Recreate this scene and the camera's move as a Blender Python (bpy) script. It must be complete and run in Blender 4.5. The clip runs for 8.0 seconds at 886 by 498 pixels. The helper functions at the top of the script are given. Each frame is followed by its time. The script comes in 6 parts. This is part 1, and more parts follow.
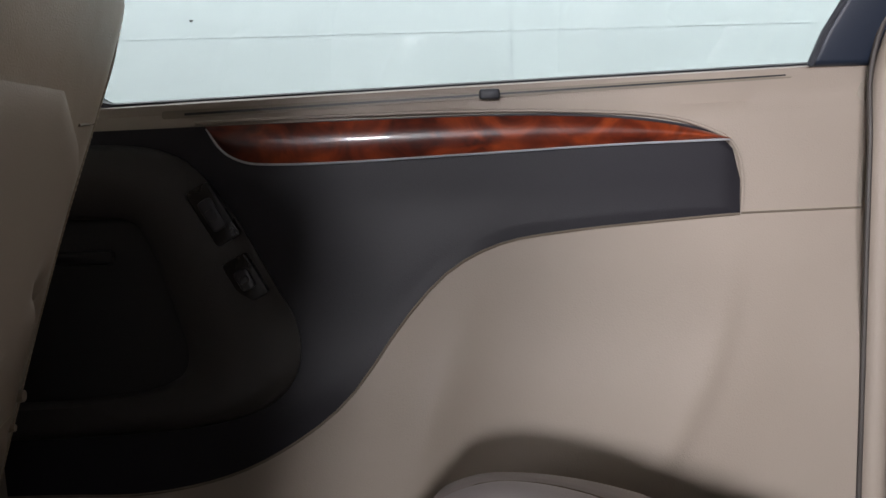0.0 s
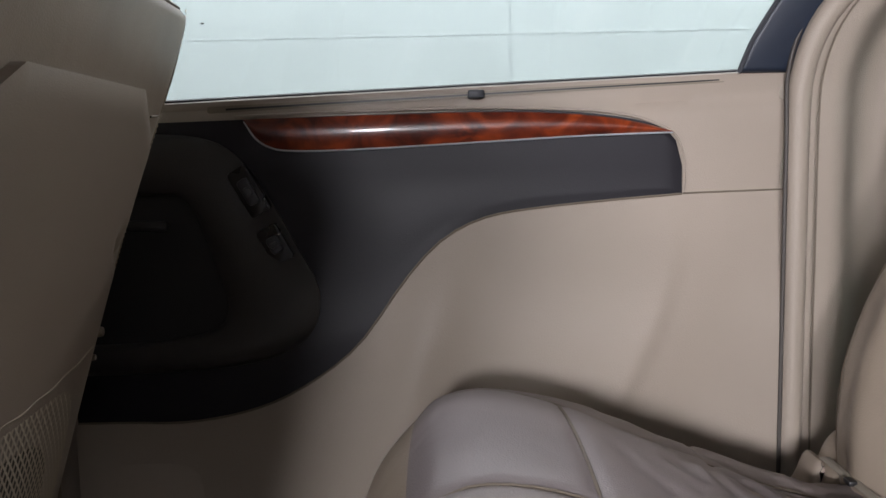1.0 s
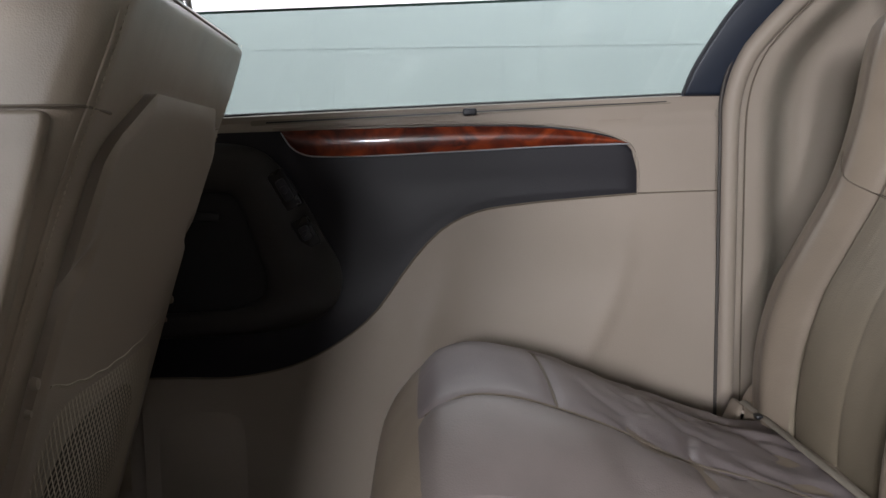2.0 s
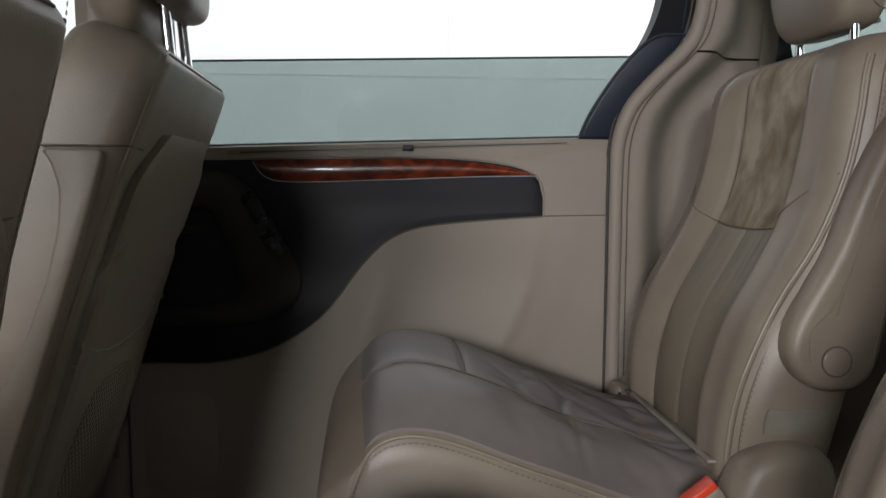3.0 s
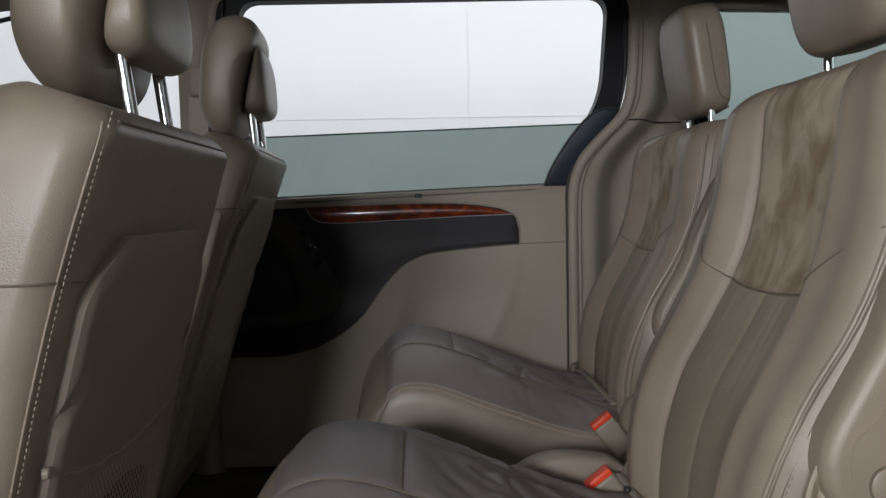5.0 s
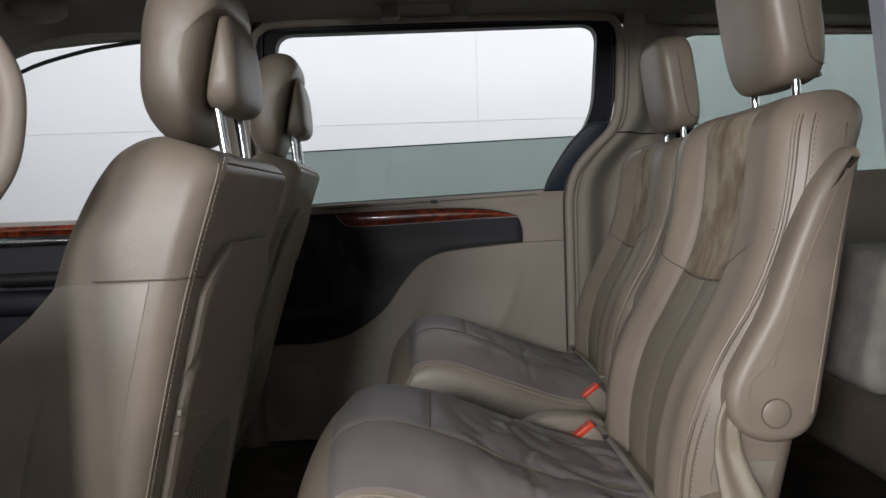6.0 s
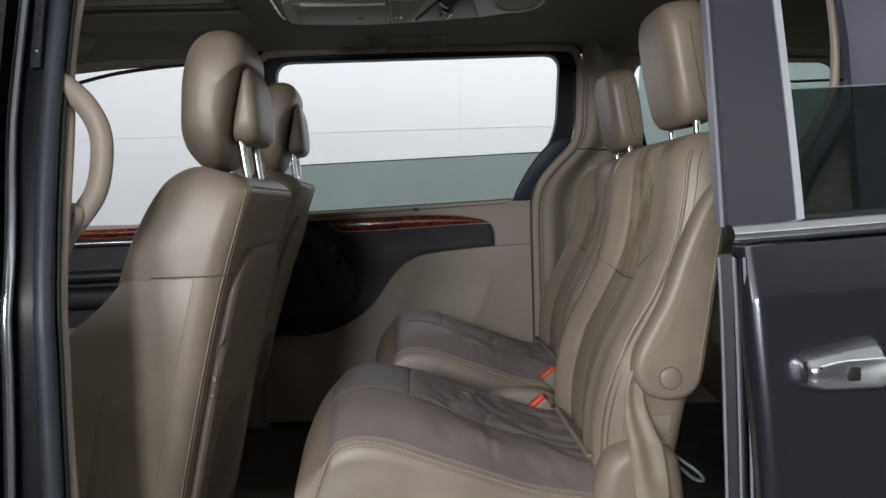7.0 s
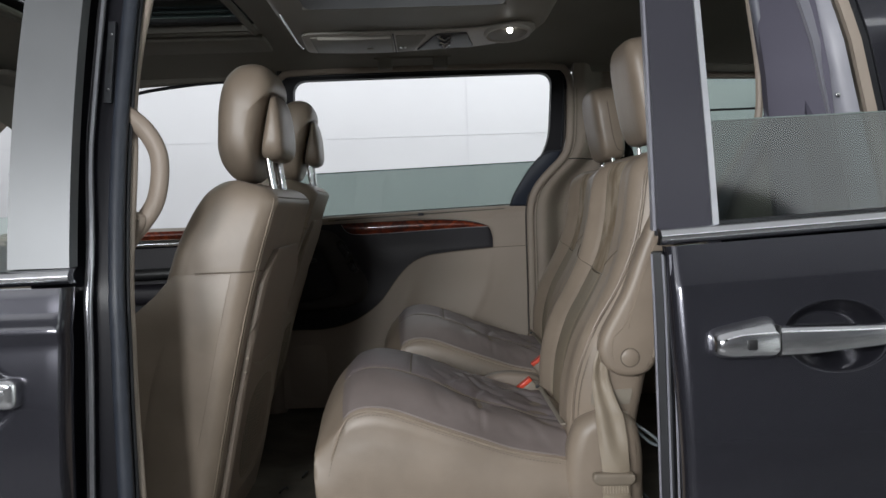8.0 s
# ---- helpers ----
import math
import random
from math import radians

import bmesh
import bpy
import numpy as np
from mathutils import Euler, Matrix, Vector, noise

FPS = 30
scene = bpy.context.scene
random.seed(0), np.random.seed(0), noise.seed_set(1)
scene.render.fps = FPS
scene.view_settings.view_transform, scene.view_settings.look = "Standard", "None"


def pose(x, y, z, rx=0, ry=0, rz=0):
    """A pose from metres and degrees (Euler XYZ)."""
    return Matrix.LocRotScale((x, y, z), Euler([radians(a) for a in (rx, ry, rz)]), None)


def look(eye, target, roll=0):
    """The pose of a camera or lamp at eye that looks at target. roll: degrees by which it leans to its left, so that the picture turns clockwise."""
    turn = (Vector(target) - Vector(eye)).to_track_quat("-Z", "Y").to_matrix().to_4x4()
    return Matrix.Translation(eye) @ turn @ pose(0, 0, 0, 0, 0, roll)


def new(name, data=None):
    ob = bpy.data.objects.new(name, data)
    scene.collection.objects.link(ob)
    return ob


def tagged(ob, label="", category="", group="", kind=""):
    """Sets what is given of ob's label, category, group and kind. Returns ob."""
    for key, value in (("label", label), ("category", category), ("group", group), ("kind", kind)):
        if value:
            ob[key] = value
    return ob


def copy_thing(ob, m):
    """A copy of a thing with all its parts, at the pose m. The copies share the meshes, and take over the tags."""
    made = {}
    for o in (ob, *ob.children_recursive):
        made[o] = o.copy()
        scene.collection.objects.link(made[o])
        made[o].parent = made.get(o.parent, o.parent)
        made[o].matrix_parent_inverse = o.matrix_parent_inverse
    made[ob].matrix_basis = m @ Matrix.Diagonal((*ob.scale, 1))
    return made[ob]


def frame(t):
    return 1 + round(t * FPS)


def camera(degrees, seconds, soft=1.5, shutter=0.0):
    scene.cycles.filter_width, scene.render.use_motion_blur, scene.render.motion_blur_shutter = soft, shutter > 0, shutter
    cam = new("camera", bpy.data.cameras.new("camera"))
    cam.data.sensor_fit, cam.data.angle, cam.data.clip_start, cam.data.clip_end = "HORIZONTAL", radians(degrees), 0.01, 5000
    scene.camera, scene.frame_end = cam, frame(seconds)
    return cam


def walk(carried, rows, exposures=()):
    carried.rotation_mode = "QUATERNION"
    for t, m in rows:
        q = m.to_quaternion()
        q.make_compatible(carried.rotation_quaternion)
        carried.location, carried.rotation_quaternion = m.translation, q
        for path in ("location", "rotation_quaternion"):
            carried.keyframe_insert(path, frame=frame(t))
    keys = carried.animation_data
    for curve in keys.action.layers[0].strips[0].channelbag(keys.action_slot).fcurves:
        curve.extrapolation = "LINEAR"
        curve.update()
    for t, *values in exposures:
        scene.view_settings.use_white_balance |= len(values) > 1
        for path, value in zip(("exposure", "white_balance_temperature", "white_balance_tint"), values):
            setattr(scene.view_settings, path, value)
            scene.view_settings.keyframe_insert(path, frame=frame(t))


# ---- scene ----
cam = camera(55.0, 8.0)
EV = 0.0
PATH = [
    (0, (-0.005, -0.076, 1.061), (-0.004, 1.91, 0.829), -1.5),
    (0.5, (-0.005, -0.16, 1.053), (0.002, 1.826, 0.82), -1.4),
    (1, (0.004, -0.266, 1.047), (0.0, 1.721, 0.818), -1.2),
    (2.5, (-0.008, -0.648, 1.049), (0.042, 1.342, 0.858), 0.0),
    (3, (0.002, -0.798, 1.058), (0.14, 1.191, 0.893), 0.4),
    (3.5, (0.018, -0.933, 1.069), (0.112, 1.058, 0.901), -0.1),
    (4, (0.035, -1.074, 1.079), (0.105, 0.922, 0.967), -0.3),
    (5.5, (0.049, -1.516, 1.097), (0.088, 0.481, 0.995), -1.6),
    (6, (0.036, -1.669, 1.11), (0.062, 0.328, 1.002), -1.9),
    (6.5, (0.032, -1.829, 1.124), (0.082, 0.168, 1.012), -1.9),
    (7, (0.051, -1.986, 1.131), (0.108, 0.011, 1.025), -1.8),
    (7.5, (0.056, -2.137, 1.127), (0.101, -0.14, 1.027), -1.8),
    (8, (0.071, -2.244, 1.139), (0.104, -0.247, 1.04), -1.9),
]
walk(cam, [(t, look(eye, target, roll)) for t, eye, target, roll in PATH],
     exposures=[(0, EV + 1.36, 6500, 17), (1.0, EV + 1.34, 6480, 17), (1.8, EV + 1.0, 6480, 15), (2.5, EV + 0.54, 6470, 12), (3.0, EV + 0.27, 6500, 10), (3.5, EV - 0.03, 6500, 10), (4.0, EV - 0.20, 6500, 10), (5.5, EV - 0.16, 6500, 10), (6.5, EV - 0.08, 6500, 10), (7.3, EV - 0.17, 6500, 10), (8.0, EV - 0.16, 6500, 10)])

# ---- light ----
world = bpy.data.worlds.new("booth")
scene.world = world
world.use_nodes = True
world.node_tree.nodes["Background"].inputs[0].default_value = (0.9, 0.95, 1.0, 1)
world.node_tree.nodes["Background"].inputs[1].default_value = 0.01


def area_lamp(name, place, target, sx, sy, watts, colour=(1.0, 0.97, 0.93)):
    data = bpy.data.lights.new(name, "AREA")
    data.shape, data.size, data.size_y, data.energy, data.color = "RECTANGLE", sx, sy, watts, colour
    ob = new(name, data)
    ob.matrix_world = look(place, target)
    return ob


area_lamp("ceiling_lamp_far_bay", (-0.3, 3.2, 3.3), (-0.3, 4.6, 0.9), 8.0, 0.6, 100, (0.95, 0.97, 1.0))
area_lamp("booth_lamp_near", (-0.48, -3.7, 1.62), (0.1, 0.6, 0.9), 0.26, 0.30, 38, (0.965, 0.983, 1.0))
area_lamp("booth_lamp_mid", (-1.12, -3.7, 1.64), (0.1, 0.6, 0.9), 0.50, 0.30, 48, (0.965, 0.983, 1.0))
area_lamp("booth_lamp_side", (-3.0, -3.8, 2.1), (0.1, 0.7, 0.75), 1.3, 1.0, 38, (0.962, 0.985, 1.0))
# unseen overhead fill, added to brighten the near doors and driver's seat
area_lamp("near_fill_lamp", (-3.6, -5.3, 3.4), (-3.6, -5.3, 0.0), 4.0, 2.0, 52, (0.962, 0.985, 1.0))
area_lamp("ceiling_lamp_end_bay", (2.4, -4.2, 3.4), (2.4, -4.2, 0.0), 2.8, 0.5, 20, (0.962, 0.985, 1.0))
# added greenish fill off the rear wall, for the seats' rear faces
area_lamp("rear_fill_lamp", (5.2, 0.0, 3.4), (7.0, 0.0, 1.4), 9.0, 0.5, 470, (0.93, 1.0, 0.96))
# added uplight, no known fitting: lifts the headliner by way of the ceiling
area_lamp("headliner_fill_lamp", (-0.5, 2.7, 3.2), (-0.5, 0.6, 3.6), 8.0, 0.3, 32, (0.95, 1.0, 0.97))


# ---- materials ----
def surface(name, colour, rough=0.5, metal=0.0, vary=0.12, scale=6.0, grain=0.0, grain_scale=400.0, bump=0.0, coat=0.0, sheen=0.0, spec=0.5, dark=None, bump_dist=0.001):
    """A procedural surface: a base colour with blotches at one scale and grain at another, and a fine relief."""
    m = bpy.data.materials.new(name)
    m.use_nodes = True
    nt = m.node_tree
    b = nt.nodes["Principled BSDF"]
    b.inputs["Roughness"].default_value, b.inputs["Metallic"].default_value = rough, metal
    b.inputs["Coat Weight"].default_value, b.inputs["Coat Roughness"].default_value = coat, 0.06
    b.inputs["Sheen Weight"].default_value = sheen
    b.inputs["Specular IOR Level"].default_value = spec
    co = nt.nodes.new("ShaderNodeTexCoord")
    big = nt.nodes.new("ShaderNodeTexNoise")
    big.inputs["Scale"].default_value, big.inputs["Detail"].default_value = scale, 5
    nt.links.new(co.outputs["Object"], big.inputs["Vector"])
    ramp = nt.nodes.new("ShaderNodeValToRGB")
    lo = dark or tuple(c * (1 - vary) for c in colour)
    hi = tuple(min(1, c * (1 + vary * 0.6)) for c in colour)
    ramp.color_ramp.elements[0].position, ramp.color_ramp.elements[1].position = 0.35, 0.68
    ramp.color_ramp.elements[0].color, ramp.color_ramp.elements[1].color = (*lo, 1), (*hi, 1)
    nt.links.new(big.outputs["Fac"], ramp.inputs["Fac"])
    last = ramp.outputs["Color"]
    fine = nt.nodes.new("ShaderNodeTexNoise")
    fine.inputs["Scale"].default_value, fine.inputs["Detail"].default_value = grain_scale, 3
    nt.links.new(co.outputs["Object"], fine.inputs["Vector"])
    if grain:
        mix = nt.nodes.new("ShaderNodeMix")
        mix.data_type, mix.blend_type = "RGBA", "MULTIPLY"
        mix.inputs["Factor"].default_value = grain
        nt.links.new(last, mix.inputs["A"])
        nt.links.new(fine.outputs["Fac"], mix.inputs["B"])
        last = mix.outputs["Result"]
    nt.links.new(last, b.inputs["Base Color"])
    rr = nt.nodes.new("ShaderNodeMapRange")
    rr.inputs["To Min"].default_value, rr.inputs["To Max"].default_value = max(0.02, rough * 0.85), min(1, rough * 1.15)
    nt.links.new(big.outputs["Fac"], rr.inputs["Value"])
    nt.links.new(rr.outputs["Result"], b.inputs["Roughness"])
    if bump:
        bp = nt.nodes.new("ShaderNodeBump")
        bp.inputs["Strength"].default_value, bp.inputs["Distance"].default_value = bump, bump_dist
        nt.links.new(fine.outputs["Fac"], bp.inputs["Height"])
        nt.links.new(bp.outputs["Normal"], b.inputs["Normal"])
    return m


def leather(name, colour, rough=0.52, crease=0.0):
    """Grained leather: cells of grain in relief, slow creases, worn patches."""
    m = surface(name, colour, rough, vary=0.13, scale=9, grain=0.0, spec=0.55)
    nt = m.node_tree
    b = nt.nodes["Principled BSDF"]
    co = nt.nodes["Texture Coordinate"]
    cells = nt.nodes.new("ShaderNodeTexVoronoi")
    cells.inputs["Scale"].default_value = 620
    nt.links.new(co.outputs["Object"], cells.inputs["Vector"])
    waves = nt.nodes.new("ShaderNodeTexNoise")
    waves.inputs["Scale"].default_value, waves.inputs["Detail"].default_value, waves.inputs["Distortion"].default_value = 13, 2, 0.2
    nt.links.new(co.outputs["Object"], waves.inputs["Vector"])
    b1, b2 = nt.nodes.new("ShaderNodeBump"), nt.nodes.new("ShaderNodeBump")
    b1.inputs["Strength"].default_value, b1.inputs["Distance"].default_value = 0.3, 0.0005
    b2.inputs["Strength"].default_value, b2.inputs["Distance"].default_value = 0.45 + crease, 0.004 + 0.004 * crease
    nt.links.new(cells.outputs["Distance"], b1.inputs["Height"])
    nt.links.new(waves.outputs["Fac"], b2.inputs["Height"])
    nt.links.new(b2.outputs["Normal"], b1.inputs["Normal"])
    nt.links.new(b1.outputs["Normal"], b.inputs["Normal"])
    return m


def burl(name):
    """Lacquered burl wood: clouded red-brown figure under a clear coat."""
    m = surface(name, (0.30, 0.06, 0.015), 0.35, vary=0.6, scale=7, coat=0.35)
    nt = m.node_tree
    ramp = nt.nodes["Color Ramp"]
    big = nt.nodes["Noise Texture"]
    big.inputs["Scale"].default_value, big.inputs["Detail"].default_value, big.inputs["Distortion"].default_value = 16, 8, 2.2
    e = ramp.color_ramp.elements
    e[0].color, e[1].color = (0.05, 0.007, 0.003, 1), (0.30, 0.050, 0.011, 1)
    e[0].position, e[1].position = 0.33, 0.66
    mid = e.new(0.5)
    mid.color = (0.16, 0.024, 0.007, 1)
    return m


def tinted_glass(name, colour, ior=1.45):
    m = bpy.data.materials.new(name)
    m.use_nodes = True
    nt = m.node_tree
    nt.nodes.remove(nt.nodes["Principled BSDF"])
    out = nt.nodes["Material Output"]
    tr, gl, mx, fr = (nt.nodes.new(n) for n in ("ShaderNodeBsdfTransparent", "ShaderNodeBsdfGlossy", "ShaderNodeMixShader", "ShaderNodeFresnel"))
    tr.inputs["Color"].default_value = (*colour, 1)
    gl.inputs["Roughness"].default_value = 0.02
    fr.inputs["IOR"].default_value = ior
    nt.links.new(fr.outputs["Fac"], mx.inputs["Fac"])
    nt.links.new(tr.outputs["BSDF"], mx.inputs[1])
    nt.links.new(gl.outputs["BSDF"], mx.inputs[2])
    nt.links.new(mx.outputs["Shader"], out.inputs["Surface"])
    return m


def netting(name, colour):
    """Elastic net: fine crossed cords with holes between them."""
    m = bpy.data.materials.new(name)
    m.use_nodes = True
    nt = m.node_tree
    b = nt.nodes["Principled BSDF"]
    b.inputs["Base Color"].default_value = (*colour, 1)
    b.inputs["Roughness"].default_value = 0.8
    return m


def suede(name):
    m = surface(name, (0.57, 0.475, 0.365), 0.9, vary=0.2, scale=14, grain=0.35, grain_scale=900, bump=0.4, spec=0.2)
    nt = m.node_tree
    b = nt.nodes["Principled BSDF"]
    co = nt.nodes["Texture Coordinate"]
    st = nt.nodes.new("ShaderNodeTexNoise")
    st.inputs["Scale"].default_value, st.inputs["Detail"].default_value, st.inputs["Distortion"].default_value = 17, 5, 0.7
    mp = nt.nodes.new("ShaderNodeMapping")
    mp.inputs["Scale"].default_value = (1, 1.0, 0.7)
    nt.links.new(co.outputs["Object"], mp.inputs["Vector"])
    nt.links.new(mp.outputs["Vector"], st.inputs["Vector"])
    rp = nt.nodes.new("ShaderNodeValToRGB")
    rp.color_ramp.elements[0].position, rp.color_ramp.elements[1].position = 0.34, 0.55
    rp.color_ramp.elements[0].color, rp.color_ramp.elements[1].color = (0.46, 0.39, 0.31, 1), (1, 1, 1, 1)
    nt.links.new(st.outputs["Fac"], rp.inputs["Fac"])
    mix = nt.nodes.new("ShaderNodeMix")
    mix.data_type, mix.blend_type = "RGBA", "MULTIPLY"
    mix.inputs["Factor"].default_value = 0.8
    old = b.inputs["Base Color"].links[0].from_socket
    nt.links.new(old, mix.inputs["A"])
    nt.links.new(rp.outputs["Color"], mix.inputs["B"])
    nt.links.new(mix.outputs["Result"], b.inputs["Base Color"])
    return m


LEATHER = leather("tan_leather", (0.276, 0.222, 0.173), 0.40)
SEAT_TOP = leather("taupe_perforated_leather", (0.205, 0.173, 0.174), 0.46, crease=0.1)
SIDE_TOP = leather("taupe_leather", (0.222, 0.186, 0.176), 0.46, crease=0.05)
PLEATED = leather("pleated_leather", (0.262, 0.217, 0.158), 0.52)
SUEDE = suede("stained_suede")
SEAM = surface("dark_seam", (0.155, 0.125, 0.095), 0.7, vary=0.1, scale=40)
PIPING = surface("leather_piping", (0.305, 0.247, 0.19), 0.5, vary=0.1, scale=60)
SHELL = surface("seat_shell_plastic", (0.262, 0.212, 0.170), 0.5, vary=0.06, scale=5, bump=0.25, grain_scale=700)
TRIM = surface("tan_trim_plastic", (0.325, 0.272, 0.225), 0.55, vary=0.06, scale=4, bump=0.4, grain_scale=650)
DARK = surface("dark_door_vinyl", (0.013, 0.012, 0.0165), 0.5, vary=0.12, scale=5, bump=0.25, grain_scale=700, spec=0.32)
DARKER = surface("black_plastic", (0.012, 0.012, 0.013), 0.45, vary=0.15, scale=9, bump=0.2, grain_scale=500)
SAIL = surface("blue_black_trim", (0.011, 0.018, 0.034), 0.5, vary=0.1, scale=8, bump=0.2, grain_scale=600)
RUBBER = surface("black_rubber_seal", (0.012, 0.013, 0.016), 0.5, vary=0.2, scale=30)
BROWNSEAL = surface("dark_brown_rubber_seal", (0.055, 0.046, 0.040), 0.6, vary=0.2, scale=30)
GREYSEAL = surface("grey_rubber_seal", (0.022, 0.025, 0.033), 0.5, vary=0.2, scale=30)
COVER = surface("satin_door_cover", (0.165, 0.17, 0.175), 0.45, metal=0.6, vary=0.06, scale=5)
THREAD = surface("pale_thread", (0.37, 0.31, 0.24), 0.7, vary=0.1, scale=60)
JAMB = surface("jamb_paint", (0.085, 0.08, 0.11), 0.5, metal=0.4, vary=0.04, scale=3, grain=0.15, grain_scale=1500)
LIP = surface("grey_lip_paint", (0.24, 0.24, 0.275), 0.4, vary=0.05, scale=20)
WOOD = burl("burl_wood")
CHROME = surface("chrome", (0.80, 0.80, 0.82), 0.18, metal=1.0, vary=0.03, scale=20)
STEEL = surface("brushed_steel", (0.55, 0.55, 0.56), 0.25, metal=1.0, vary=0.05, scale=40)
PAINT = surface("metallic_grey_paint", (0.036, 0.036, 0.046), 0.24, metal=0.55, vary=0.04, scale=3, grain=0.15, grain_scale=1500, coat=0.8)
APPLIQUE = surface("satin_pillar_cover", (0.034, 0.033, 0.044), 0.34, vary=0.05, scale=4)
STRIP = surface("dull_metal_strip", (0.46, 0.47, 0.50), 0.35, metal=0.35, vary=0.05, scale=30)
HEADLINER = surface("headliner_cloth", (0.27, 0.255, 0.225), 0.95, vary=0.06, scale=4, grain=0.2, grain_scale=900, bump=0.3)
CARPET = surface("tan_carpet", (0.12, 0.10, 0.075), 1.0, vary=0.35, scale=11, grain=0.6, grain_scale=500, bump=0.8, bump_dist=0.004)
CLOTH = surface("pale_stretch_cloth", (0.33, 0.29, 0.235), 0.85, vary=0.12, scale=30, grain=0.3, grain_scale=1100, bump=0.4)
WEBBING = surface("belt_webbing", (0.36, 0.298, 0.225), 0.42, vary=0.08, scale=20, grain=0.3, grain_scale=1200, bump=0.4)
RED = surface("orange_red_plastic", (0.75, 0.06, 0.02), 0.4, vary=0.08, scale=40)
BUCKLE = surface("buckle_plastic", (0.24, 0.20, 0.155), 0.45, vary=0.06, scale=20)
NET = netting("net_cord", (0.34, 0.285, 0.22))
POCKET = surface("pocket_painted_shade", (0.055, 0.046, 0.036), 0.9, vary=0.15, scale=20)
GLASS = tinted_glass("green_tinted_glass", (0.565, 0.62, 0.60))
SHADE = tinted_glass("dark_tinted_glass", (0.31, 0.36, 0.35), 1.45)
ROOFGLASS = tinted_glass("sunroof_glass", (0.50, 0.60, 0.56), 1.12)
CLEAR = tinted_glass("clear_glass", (0.86, 0.91, 0.89))
WALL = surface("white_painted_wall", (0.80, 0.80, 0.82), 0.8, vary=0.02, scale=1.2, bump=0.1, grain_scale=60)
DIM = surface("dim_bounce_wall", (0.17, 0.17, 0.18), 0.8, vary=0.15, scale=1.2, bump=0.1, grain_scale=60)
CONCRETE = surface("sealed_concrete", (0.20, 0.199, 0.198), 0.35, vary=0.25, scale=1.6, grain=0.2, grain_scale=90)
SCREEN = surface("dark_screen", (0.01, 0.013, 0.03), 0.4, vary=0.1, scale=4)
CABLE = surface("grey_cable", (0.10, 0.12, 0.13), 0.5, vary=0.1, scale=30)


# ---- building helpers ----
def thing(name, base, label, category, group="", kind=""):
    ob = new(name)
    ob.location = base
    ob.empty_display_size = 0.1
    return tagged(ob, label, category, group, kind)


def base_of(ob):
    v = Vector((0, 0, 0))
    while ob is not None:
        v += Vector(ob.location)
        ob = ob.parent
    return v


def part(name, bm, material, parent=None, label="", angle=40):
    """Links a bmesh, given in world places, as one mesh object under its parent."""
    bmesh.ops.recalc_face_normals(bm, faces=bm.faces)
    if parent is not None:
        bmesh.ops.translate(bm, verts=bm.verts, vec=-base_of(parent))
    for f in bm.faces:
        f.smooth = True
    lim = radians(angle)
    for e in bm.edges:
        if len(e.link_faces) == 2 and e.calc_face_angle(0) > lim:
            e.smooth = False
    me = bpy.data.meshes.new(name)
    bm.to_mesh(me)
    bm.free()
    me.materials.append(material)
    ob = new(name, me)
    ob.parent = parent
    if label:
        tagged(ob, label)
    return ob


def curve_at(points):
    """A smooth function through (s, value) points."""
    pts = sorted(points)
    xs, ys = [p[0] for p in pts], [p[1] for p in pts]
    n = len(xs)
    ms = []
    for i in range(n):
        a, b = max(0, i - 1), min(n - 1, i + 1)
        ms.append((ys[b] - ys[a]) / (xs[b] - xs[a]))

    def f(x):
        if x <= xs[0]:
            return ys[0]
        if x >= xs[-1]:
            return ys[-1]
        i = max(j for j in range(n - 1) if xs[j] <= x)
        h = xs[i + 1] - xs[i]
        t = (x - xs[i]) / h
        return ((2 * t**3 - 3 * t**2 + 1) * ys[i] + (t**3 - 2 * t**2 + t) * h * ms[i] + (-2 * t**3 + 3 * t**2) * ys[i + 1] + (t**3 - t**2) * h * ms[i + 1])
    return f


def step(a, b, x):
    t = min(1, max(0, (x - a) / (b - a)))
    return t * t * (3 - 2 * t)


def loft(rings, caps=True, close=True):
    """A skin over rings of equally many points."""
    bm = bmesh.new()
    vs = [[bm.verts.new(p) for p in r] for r in rings]
    n = len(vs[0])
    for a, b in zip(vs, vs[1:]):
        for i in range(n if close else n - 1):
            j = (i + 1) % n
            bm.faces.new((a[i], a[j], b[j], b[i]))
    if caps:
        bm.faces.new(vs[0])
        bm.faces.new(list(reversed(vs[-1])))
    return bm


def sheet(fun, nu, nv, back):
    """A sheet with thickness: fun(u, v) for u, v in 0..1, its back moved by the vector."""
    bm = bmesh.new()
    back = Vector(back)
    a = [[bm.verts.new(fun(i / nu, j / nv)) for j in range(nv + 1)] for i in range(nu + 1)]
    b = [[bm.verts.new(Vector(fun(i / nu, j / nv)) + back) for j in range(nv + 1)] for i in range(nu + 1)]
    for g in (a, b):
        for i in range(nu):
            for j in range(nv):
                bm.faces.new((g[i][j], g[i + 1][j], g[i + 1][j + 1], g[i][j + 1]))
    for i in range(nu):
        for j in (0, nv):
            bm.faces.new((a[i][j], a[i + 1][j], b[i + 1][j], b[i][j]))
    for j in range(nv):
        for i in (0, nu):
            bm.faces.new((a[i][j], a[i][j + 1], b[i][j + 1], b[i][j]))
    return bm


